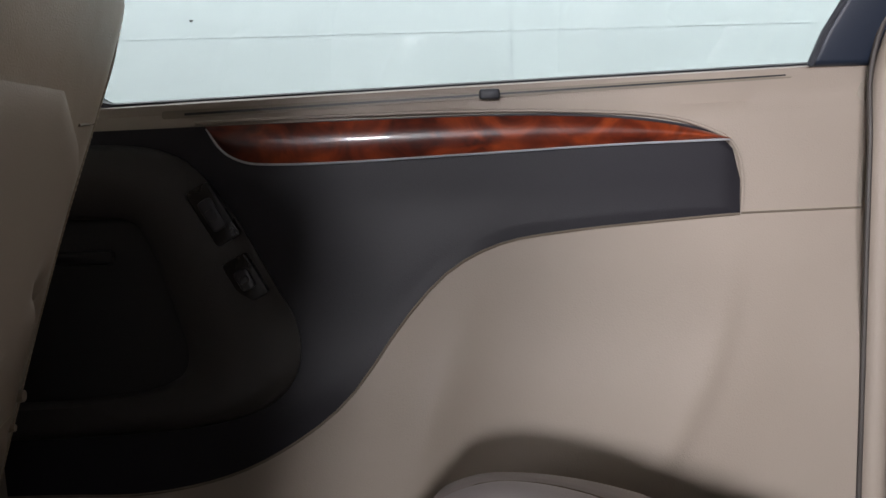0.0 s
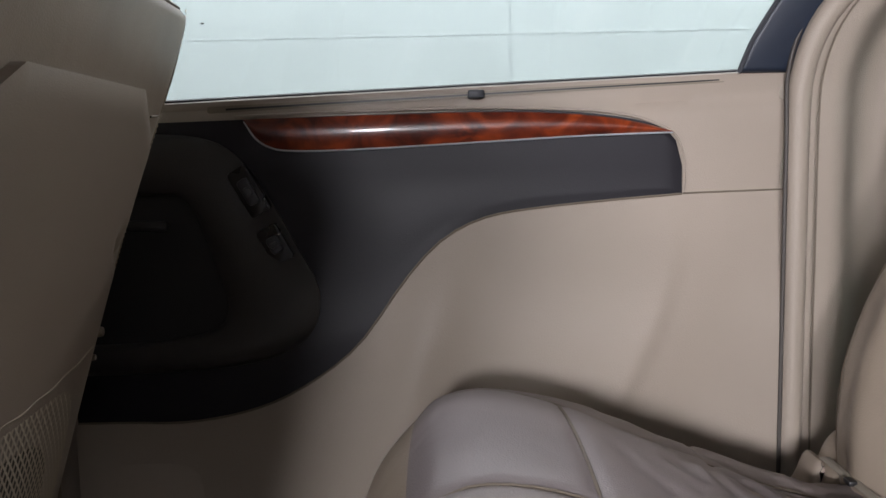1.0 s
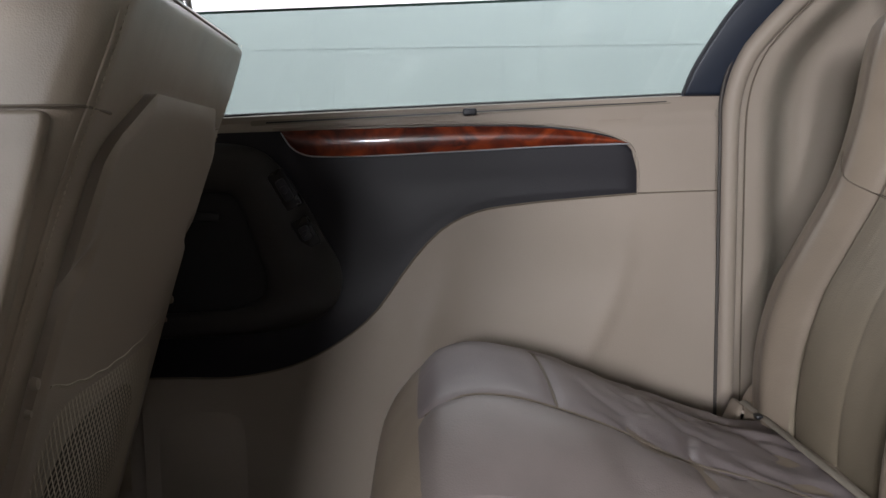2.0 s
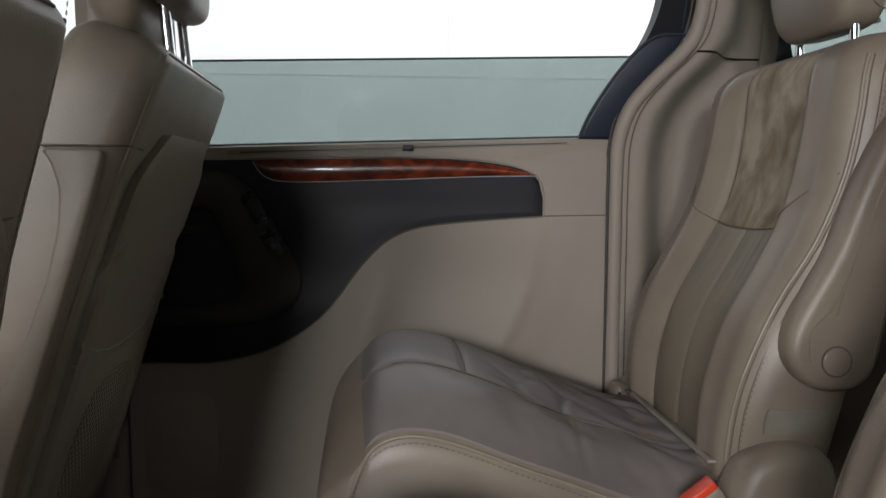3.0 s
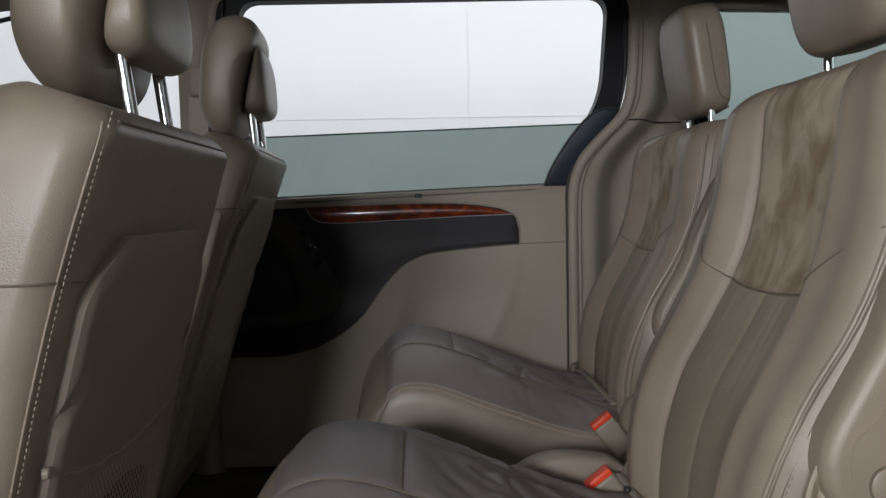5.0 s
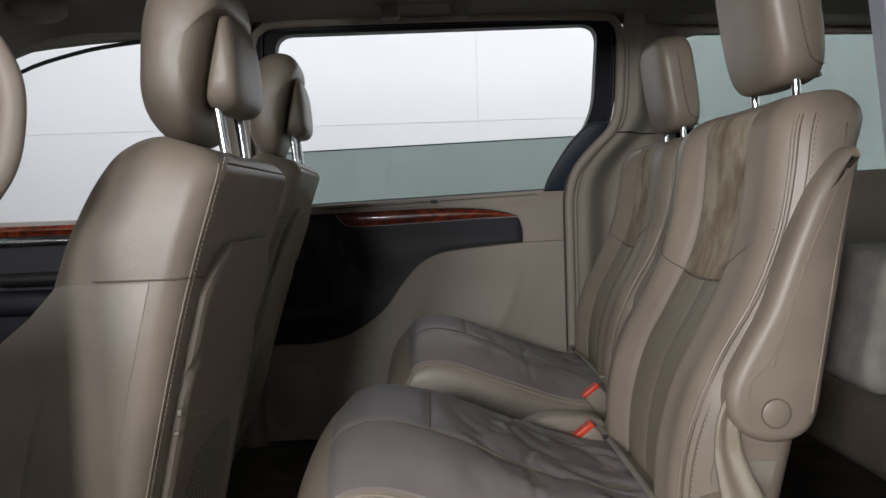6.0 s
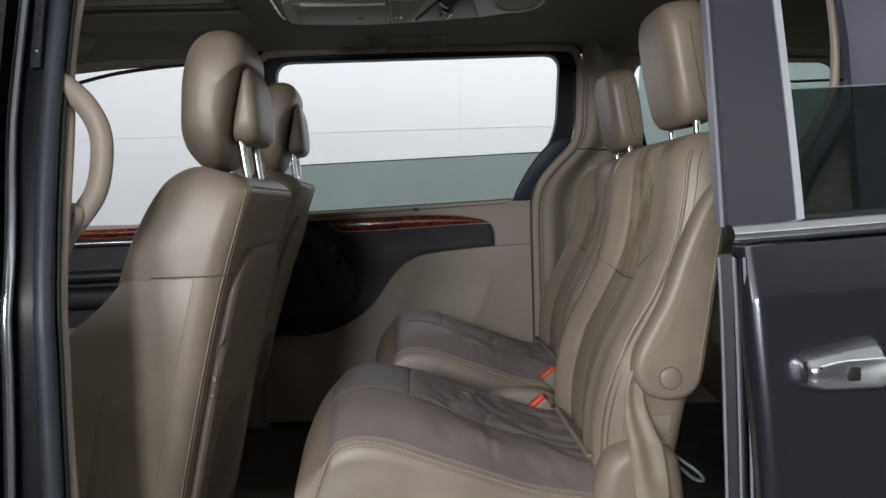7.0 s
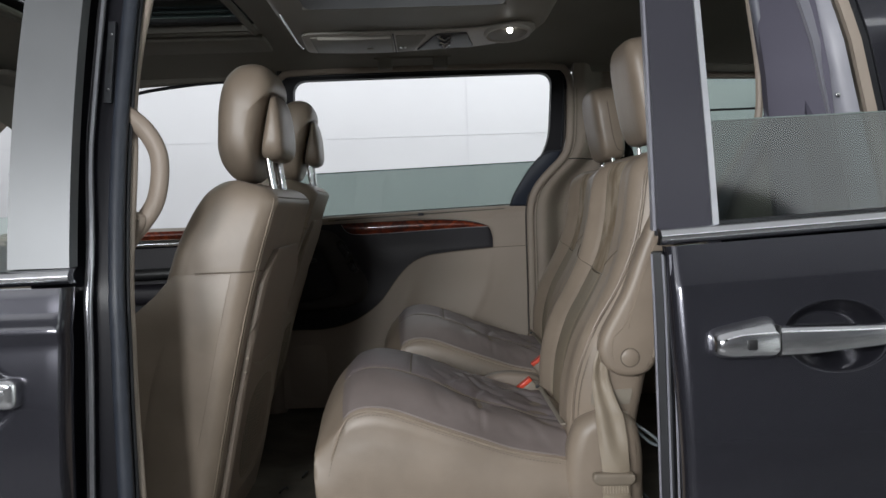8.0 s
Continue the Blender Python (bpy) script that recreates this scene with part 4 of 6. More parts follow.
    pane = sheet(lambda u, v: at(-0.43 + 0.96 * u, 1.06 + (1.277 + 0.025 * (0.96 * u - 0.43) + 0.0 - 1.06) * v, 0.845), 12, 6, (0, 0.004, 0))
    p = part("window_pane", pane, GLASS, door, "half-lowered green tinted pane")
    p.visible_shadow = False
    part("pane_edge", tube([at(-0.42 + 0.94 * u, 1.2785 + 0.025 * (0.94 * u - 0.42), 0.847) for u in (0, 0.3, 0.6, 1)], 0.0022, 6, 2), surface("glass_edge", (0.05, 0.09, 0.08), 0.2), door)
    part("corner_filler", block(0.395, 0.475, 0.815, 0.85, 1.06, 1.15, 0.004), RUBBER, door)
    # outer skin
    part("outer_skin", sheet(lambda u, v: Vector((-0.46 + 1.06 * u, 0.93 + 0.06 * math.sin(math.pi * v) , 0.40 + 0.69 * v)), 10, 10, (0, -0.02, 0)), PAINT, door, "metallic grey outer skin")
    return door


far_sliding_door()


# ---- the van's shell ----
def structure(name, bm, material, label, category):
    return tagged(part(name, bm, material), label, category, kind="structure")


def floor_fun(u, v):
    x, y = -1.75 + 3.6 * u, -0.90 + 1.80 * v
    z = 0.42 + 0.004 * noise.noise(Vector((x * 9, y * 9, 0)))
    z -= 0.03 * math.exp(-((abs(y) - 0.42) / 0.2) ** 2) * step(-0.45, -0.3, x) * (1 - step(-0.1, 0.02, x))
    return Vector((x, y, z))


structure("floor", sheet(floor_fun, 90, 44, (0, 0, -0.06)), CARPET, "tan carpeted van floor, worn and dim", "floor")


def roof_z(x, y):
    """The headliner's height: crowned, dropping to the rails."""
    a = abs(y) / 0.76
    return 1.675 - 0.075 * a ** 3.0 - 0.05 * step(0.9, 1.9, x) - 0.10 * step(-0.9, -1.6, x) - (0.12 * (1 - step(-1.6, -0.9, x)))


def headliner_grid():
    bm = bmesh.new()
    xs = [-1.35 + 0.05 * i for i in range(63)]
    ys = [-0.76 + 0.04 * j for j in range(39)]
    rows = {}
    for k, dz in ((0, 0), (1, 0.02)):
        for i, x in enumerate(xs):
            for j, y in enumerate(ys):
                rows[i, j, k] = bm.verts.new((x, y, roof_z(x, y) + dz))
    keep = set()
    for i in range(62):
        for j in range(38):
            xm, ym = xs[i] + 0.025, ys[j] + 0.02
            if -0.98 < xm < -0.42 and -0.42 < ym < 0.30:
                continue
            keep.add((i, j))
    for i, j in keep:
        for k in (0, 1):
            bm.faces.new([rows[a, b, k] for a, b in ((i, j), (i + 1, j), (i + 1, j + 1), (i, j + 1))])
        for di, dj, e in ((-1, 0, ((i, j), (i, j + 1))), (1, 0, ((i + 1, j), (i + 1, j + 1))), (0, -1, ((i, j), (i + 1, j))), (0, 1, ((i, j + 1), (i + 1, j + 1)))):
            if (i + di, j + dj) not in keep:
                bm.faces.new([rows[(*e[0], 0)], rows[(*e[1], 0)], rows[(*e[1], 1)], rows[(*e[0], 1)]])
    for v in [v for v in bm.verts if not v.link_faces]:
        bm.verts.remove(v)
    return bm


structure("ceiling", headliner_grid(), HEADLINER, "grey-beige cloth headliner with a sunroof opening", "headliner")


def roof_panel():
    r = thing("roof_panel", (0, 0, 1.70), "metallic grey van roof with a tinted sunroof", "car roof", kind="structure")

    def skin(x0, x1, y0, y1):
        return sheet(lambda u, v: Vector((x0 + (x1 - x0) * u, y0 + (y1 - y0) * v, roof_z(x0 + (x1 - x0) * u, (y0 + (y1 - y0) * v) * 0.93) + 0.045)), 12, 12, (0, 0, 0.012))
    for q in ((-1.35, -0.98, -0.80, 0.80), (-0.42, 1.8, -0.80, 0.80), (-0.98, -0.42, -0.80, -0.42), (-0.98, -0.42, 0.30, 0.80)):
        part("roof_skin", skin(*q), PAINT, r)
    g = part("sunroof_pane", block(-0.97, -0.42, -0.41, 0.29, 1.715, 1.722, 0), ROOFGLASS, r, "green tinted sunroof pane")
    g.visible_shadow = False
    part("sunroof_seal", block(-0.98, -0.44, 0.243, 0.302, 1.690, 1.708, 0.006), RUBBER, r)
    part("sunroof_step", block(-1.0, -0.40, 0.318, 0.56, 1.652, 1.672, 0.008, 3), HEADLINER, r)
    for y in (-0.42, 0.30):
        part("sunroof_trim", tube([(-0.98, y, 1.672), (-0.7, y, 1.674), (-0.42, y, 1.672)], 0.010, 8, 3), HEADLINER, r)
    for x in (-0.98, -0.42):
        part("sunroof_trim", tube([(x, -0.42, 1.670), (x, 0, 1.676), (x, 0.30, 1.670)], 0.010, 8, 3), HEADLINER, r)
    return r


roof_panel()


def overhead_console():
    c = thing("overhead_console", (0.13, -0.2, 1.64), "grey-beige overhead console with lamp, storage lid and folded screen", "overhead console")
    PL = surface("console_plastic", (0.46, 0.44, 0.40), 0.45, vary=0.04, scale=6, bump=0.2, grain_scale=600)
    BODY = surface("console_grey", (0.24, 0.23, 0.20), 0.5, vary=0.04, scale=6, bump=0.2, grain_scale=600)
    out = rounded([(-0.235, -0.10), (-0.225, -0.80), (0.345, -0.80), (0.352, -0.30), (0.305, -0.165), (0.20, -0.105), (0.0, -0.062), (-0.11, -0.066)], 0.04, 6)
    part("body", slab(out, lambda a, b, sd: (a, b, 1.538 + 0.12 * sd), 0.018, 4), BODY, c)
    rim = rounded([(-0.200, -0.318), (-0.214, -0.095), (-0.11, -0.077), (0.0, -0.073), (0.20, -0.118), (0.296, -0.178), (0.332, -0.285), (0.318, -0.365), (0.275, -0.385), (0.215, -0.335), (0.10, -0.318)], 0.03, 5)
    plate = part("bezel", slab(rim, lambda a, b, sd: (a, b, 1.538 - 0.006 * sd), 0.003, 3), PL, c, "pale grey moulded bezel")
    lid = part("storage_lid", slab(rounded([(-0.183, -0.292), (-0.187, -0.107), (-0.10, -0.092), (0.002, -0.089), (0.004, -0.292)], 0.012), lambda a, b, sd: (a, b, 1.5325 - 0.004 * sd), 0.002), BODY, c, "flat storage lid")
    part("finger_edge", tube([(-0.165, -0.290, 1.5285), (-0.08, -0.287, 1.5275), (0.0, -0.285, 1.5285)], 0.004, 6, 4), PL, lid)
    part("release", block(-0.062, -0.048, -0.155, -0.148, 1.526, 1.5295, 0.001), PL, lid)
    part("joint", block(0.0048, 0.0078, -0.305, -0.083, 1.529, 1.534, 0), DARKER, c)
    keys = part("button_panel", slab(rounded([(0.011, -0.286), (0.011, -0.092), (0.05, -0.100), (0.082, -0.286)], 0.008), lambda a, b, sd: (a, b, 1.5325 - 0.003 * sd), 0.001), BODY, c)
    for x in (0.020, 0.030):
        part("button", lathe((x, -0.153, 1.5295), (0, 0, -1), [(0, 0.004), (0.002, 0.003)], 10), CHROME, keys)
    bar = part("switch_bar", slab(rounded([(0.057, -0.107), (0.105, -0.293), (0.173, -0.302), (0.196, -0.136)], 0.012), lambda a, b, sd: (a, b, 1.5325 - 0.004 * sd), 0.001), DARKER, c, "dark switch bar")
    for a, b, d in (((0.110, -0.284), (0.125, -0.249), (0.139, -0.286)), ((0.112, -0.231), (0.126, -0.202), (0.139, -0.240)), ((0.115, -0.183), (0.126, -0.159), (0.136, -0.200))):
        part("chevron_switch", tube([(*a, 1.527), (*b, 1.5255), (*d, 1.527)], 0.0045, 8, 1), CHROME, bar, "silver chevron switch")

    def oval(k, z):
        return [(0.267 + 0.047 * k * math.cos(2 * math.pi * i / 32), -0.278 + 0.083 * k * math.sin(2 * math.pi * i / 32), z) for i in range(32)]
    bowl = part("lamp_bowl", loft([oval(1.16, 1.533), oval(1.12, 1.526), oval(1.02, 1.525), oval(0.94, 1.5315)]), PL, c)
    part("lamp_lens", loft([oval(0.97, 1.5305), oval(0.9, 1.5275), oval(0.5, 1.5255), oval(0.1, 1.525)]), BODY, bowl, "oval reading lamp lens")
    glow = bpy.data.materials.new("lit_bulb")
    glow.use_nodes = True
    glow.node_tree.nodes["Principled BSDF"].inputs["Emission Color"].default_value = (1, 0.98, 0.92, 1)
    glow.node_tree.nodes["Principled BSDF"].inputs["Emission Strength"].default_value = 14
    part("bulb", lathe((0.266, -0.345, 1.527), (0, 0, -1), [(-0.002, 0.0062), (0.006, 0.0062), (0.009, 0.004), (0.010, 0.001)], 16), glow, bowl, "small lit bulb")
    part("folded_screen", slab(rounded([(-0.155, -0.785), (0.235, -0.785), (0.235, -0.560), (-0.155, -0.560)], 0.02), lambda a, b, sd: (a, b, 1.537 - 0.007 * sd), 0.003), SCREEN, c, "dark blue folded video screen")
    part("screen_lip", tube([(-0.16, -0.551, 1.537), (0.04, -0.549, 1.5365), (0.24, -0.551, 1.537)], 0.005, 8, 3), BODY, c)
    part("halo_strip", tube([(-0.214, -0.49, 1.541), (-0.219, -0.36, 1.541), (-0.224, -0.19, 1.541), (-0.222, -0.118, 1.541)], 0.0035, 8, 4), CHROME, c, "bright edge strip")
    return c


overhead_console()


def rail_handle():
    h = thing("roof_grab_handle", (0.045, 0.66, 1.64), "folded grey-beige grab handle on the roof rail", "grab handle")
    for x in (-0.047, 0.137):
        part("mount", block(x - 0.024, x + 0.024, 0.600, 0.64, 1.600, 1.648, 0.006), HEADLINER, h)
    part("grip", block(-0.085, 0.175, 0.598, 0.622, 1.632, 1.652, 0.008, 3), HEADLINER, h)
    h.location += Vector((-0.007, 0, 0))
    return h


rail_handle()


def lamp_dome(x, y):
    d = thing("air_vent", (x, y, 1.64), "round grey-beige roof air vent", "air vent")
    part("body", lathe((x, y, roof_z(x, y) + 0.004), (0, 0, -1), [(0, 0.075), (0.02, 0.07), (0.035, 0.05), (0.04, 0.02)], 28), HEADLINER, d)
    return d


lamp_dome(0.70, -0.10)
lamp_dome(-0.95, 0.55)


def c_pillar(side, name):
    """Tan trim behind the door opening: a rolled front edge, a flat quarter, a window hole above."""
    s = side
    p = thing(name, (0.9, s * 0.8, 0.42), "tan moulded quarter trim behind the door opening", "quarter trim", kind="structure")
    off, drop = (0.0, 0.0) if s > 0 else (0.095, 0.09)
    edge = curve_at([(z - (drop if z > 1.0 else 0), x + off) for z, x in ((0.42, 0.434), (0.70, 0.434), (0.95, 0.434), (1.05, 0.434), (1.10, 0.435), (1.133, 0.438), (1.163, 0.445), (1.193, 0.457), (1.243, 0.498), (1.276, 0.532), (1.309, 0.560), (1.34, 0.571), (1.377, 0.576), (1.46, 0.578), (1.546, 0.577), (1.66, 0.575))])

    def yy(z):
        return s * (0.775 - 0.16 * max(0, z - 1.12))

    RECESS = 0.105

    def lowpan(u, v):
        z = 0.42 + 0.72 * v
        x = edge(z) + 0.012 + (1.838 - edge(z)) * (u * u * 0.7 + 0.3 * u)
        return Vector((x, yy(z) + s * RECESS * step(0.045, 0.135, x - edge(z)), z))

    def pil(u, v):
        z = 1.14 + 0.50 * v
        x = edge(z) + 0.012 + (0.735 - edge(z)) * u
        return Vector((x, yy(z) + s * RECESS * step(0.045, 0.135, x - edge(z)), z))
    part("lower_trim", sheet(lowpan, 50, 30, (0, s * 0.03, 0)), TRIM, p)
    part("pillar_trim", sheet(pil, 24, 20, (0, s * 0.03, 0)), TRIM, p)
    if s > 0:
        levels = [0.42 + 0.0278 * i for i in range(41)]
        part("header_roll", tube([(x, yy(z) - 0.002, z) for x, z in ((0.577, 1.53), (0.573, 1.565), (0.558, 1.594), (0.520, 1.608), (0.30, 1.615), (-0.10, 1.616), (-0.36, 1.612), (-0.412, 1.600), (-0.434, 1.570), (-0.440, 1.52), (-0.440, 1.35), (-0.440, 1.12))], 0.012, 10, 5), TRIM, p, "tan roll round the door opening")
        part("edge_roll", tube([(edge(z), yy(z) - s * 0.002, z) for z in levels], 0.014, 10, 2), TRIM, p)
        part("edge_seal", tube([(edge(z) - 0.0165, yy(z) - 0.010 + 0.02 * step(1.05, 1.2, z), z) for z in levels], 0.0028, 8, 2), BROWNSEAL, p)
        part("edge_groove", tube([(edge(z) + 0.020, yy(z) - s * 0.0135, z) for z in levels], 0.0012, 5, 2), SEAM, p)
    part("trim_joint", tube([(x, yy(1.293) - s * 0.001 + s * RECESS * step(0.045, 0.135, x - edge(1.293)), 1.293 + 0.01 * (x - 0.56)) for x in (0.57, 0.60, 0.62, 0.64, 0.66, 0.69, 0.735)], 0.002, 5, 2), DARKER, p)
    # quarter window
    out = rounded([(0.735, 1.12), (0.735, 1.64), (1.85, 1.62), (1.85, 1.12)], 0.02, 8)
    inn = rounded([(0.765, 1.16), (0.775, 1.575), (1.45, 1.56), (1.52, 1.17)], 0.06, 8)
    rings = []
    for k, dy in ((0, 0.135), (0, 0.101), (1, 0.101), (1, 0.135)):
        rings.append([(a + (c - a) * k, yy(b) + s * dy, b + (d - b) * k) for (a, b), (c, d) in zip(inn, out)])
    rings.append(rings[0])
    part("quarter_frame", loft(rings, caps=False), TRIM, p)
    return p


c_pillar(1, "quarter_trim")
c_pillar(-1, "quarter_trim")


def body_sides():
    """Painted outer quarters, rails, sills and the rear hatch."""
    b = thing("van_body", (0.6, 0, 0.30), "metallic grey minivan body with open side", "minivan", kind="structure")

    def yo(z):
        return 0.99 - 0.012 * ((z - 0.85) / 0.3) ** 2 if z < 1.08 else 0.982 - 0.28 * (z - 1.08)
    for s in (-1, 1):
        x0 = 0.662 if s < 0 else 0.605
        part("rear_quarter", sheet(lambda u, v: Vector((x0 + (1.9 - x0) * u, s * yo(0.30 + 0.80 * v), 0.30 + 0.80 * v)), 14, 18, (0, -s * 0.02, 0)), PAINT, b)
        part("quarter_pillar", sheet(lambda u, v: Vector((x0 + (0.705 - x0) * u, s * yo(1.10 + 0.50 * v), 1.10 + 0.50 * v)), 4, 10, (0, -s * 0.02, 0)), JAMB, b)
        part("rear_pillar", sheet(lambda u, v: Vector((1.55 + 0.35 * u - 0.10 * v, s * yo(1.10 + 0.50 * v), 1.10 + 0.50 * v)), 4, 10, (0, -s * 0.02, 0)), PAINT, b)
        part("roof_rail", tube([(-1.35, s * 0.80, 1.56), (-0.9, s * 0.815, 1.645), (0, s * 0.825, 1.672), (1.0, s * 0.815, 1.66), (1.85, s * 0.80, 1.61)], 0.045, 10, 4, 0.8), PAINT, b)
        part("rail_trim", tube([(-1.30, s * 0.742, 1.555), (-0.9, s * 0.75, 1.605), (-0.4, s * 0.752, 1.618), (0.2, s * 0.752, 1.622), (0.58, s * 0.748, 1.616), (1.1, s * 0.745, 1.60), (1.8, s * 0.74, 1.57)], 0.026, 10, 4, 0.8), HEADLINER, b)
        part("sill", block(-0.46, 0.66, s * 0.90 - 0.08, s * 0.90 + 0.08, 0.28, 0.415, 0.02), PAINT, b)
        k = lambda a, z: a - 0.215 * (z - 1.27)
        part("pillar_channel", sheet(lambda u, v: Vector((k(0.684 + 0.048 * u, 1.08 + 0.50 * v), s * (0.952 - 0.012 * math.sin(math.pi * u) - 0.25 * max(0, 0.50 * v - 0.3)), 1.08 + 0.50 * v)), 8, 12, (0, -s * 0.01, 0)), LIP, b)
        part("channel_strip", sheet(lambda u, v: Vector((k(0.741 + 0.016 * u, 1.08 + 0.50 * v), s * (0.956 - 0.25 * max(0, 0.50 * v - 0.3)), 1.08 + 0.50 * v)), 2, 12, (0, -s * 0.01, 0)), TRIM, b)
        part("window_bar", sheet(lambda u, v: Vector((k(0.757 + 0.012 * u, 1.08 + 0.50 * v), s * (0.952 - 0.25 * max(0, 0.50 * v - 0.3)), 1.08 + 0.50 * v)), 2, 12, (0, -s * 0.01, 0)), RUBBER, b)
        part("quarter_cover", sheet(lambda u, v: Vector((k(0.770 + 0.09 * u, 1.08 + 0.50 * v), s * (0.957 - 0.25 * max(0, 0.50 * v - 0.3)), 1.08 + 0.50 * v)), 2, 12, (0, -s * 0.01, 0)), PAINT, b)
        part("screw", lathe((0.703, s * 0.945, 1.290), (0, s, 0), [(0, 0.004), (0.002, 0.0035), (0.003, 0.0015)], 10), STEEL, b)
        gq = part("outer_quarter_pane", sheet(lambda u, v: Vector((0.80 + 0.755 * u, s * (yo(1.10 + 0.48 * v) - 0.015), 1.10 + 0.48 * v)), 2, 4, (0, -s * 0.004, 0)), GLASS, b)
        gq.visible_shadow = False
    for x in (-1.55, 1.45):
        for s in (-1, 1):
            tyre = part("tyre", lathe((x, s * 0.76, 0.33), (0, s, 0), [(-0.02, 0.20), (0.0, 0.30), (0.03, 0.33), (0.17, 0.33), (0.20, 0.31), (0.205, 0.225), (0.19, 0.21)], 40), RUBBER, b, "black rubber tyre")
            part("rim", lathe((x, s * 0.76, 0.33), (0, s, 0), [(0.10, 0.215), (0.185, 0.21), (0.175, 0.12), (0.19, 0.05), (0.195, 0.01)], 32), STEEL, tyre, "silver wheel rim")
    part("hatch", block(1.86, 1.92, -0.95, 0.95, 0.35, 1.12, 0.03), PAINT, b)
    g = part("hatch_pane", sheet(lambda u, v: Vector((1.90 - 0.14 * v, -0.80 + 1.60 * u, 1.12 + 0.48 * v)), 2, 2, (0.004, 0, 0)), GLASS, b)
    g.visible_shadow = False
    part("door_jamb", sheet(lambda u, v: Vector((0.60 + 0.034 * (1 - v) + (0.080 - 0.02 * v) * u, -0.885 - 0.067 * u + 0.18 * max(0, 0.50 * v - 0.25), 1.08 + 0.50 * v)), 8, 20, (0, 0.02, 0)), JAMB, b)
    part("lower_jamb", sheet(lambda u, v: Vector((0.535 + 0.155 * u, -0.90 - 0.05 * u, 0.42 + 0.68 * v)), 4, 10, (0, 0.02, 0)), JAMB, b)
    # seal and tan lip round the rear of the door opening
    bend = [(0.532, 1.08), (0.541, 1.115), (0.558, 1.153), (0.581, 1.186), (0.604, 1.222), (0.622, 1.252), (0.631, 1.285), (0.631, 1.354), (0.622, 1.46), (0.610, 1.58)]
    lip = [(0.530, -0.82, 0.45), (0.530, -0.82, 0.9)] + [(x, -0.82 + 0.10 * max(0, z - 1.35), z) for x, z in bend]
    part("opening_trim", tube(lip, 0.0065, 8, 5), TRIM, b, "tan lip round the door opening")
    seal = [(0.534, -0.87, 0.45), (0.534, -0.87, 0.9)] + [(x + 0.002 - 0.010 * step(1.25, 1.45, z), -0.87 + 0.12 * max(0, z - 1.35), z) for x, z in bend]
    part("opening_seal", tube(seal, 0.0115, 10, 5), surface("grey_blue_seal", (0.11, 0.115, 0.14), 0.35, vary=0.1, scale=30), b, "grey rubber opening seal")
    part("seal_lip", tube([(x + 0.013, y - 0.012, z) for x, y, z in seal], 0.003, 6, 5), RUBBER, b)
    return b


body_sides()


# ---- open sliding door on the near side ----
def skin_y(z):
    """The outer face of the near doors."""
    if z > 1.075:
        return -1.062 + 0.30 * (z - 1.075) ** 1.1 * 1.1
    return -1.066


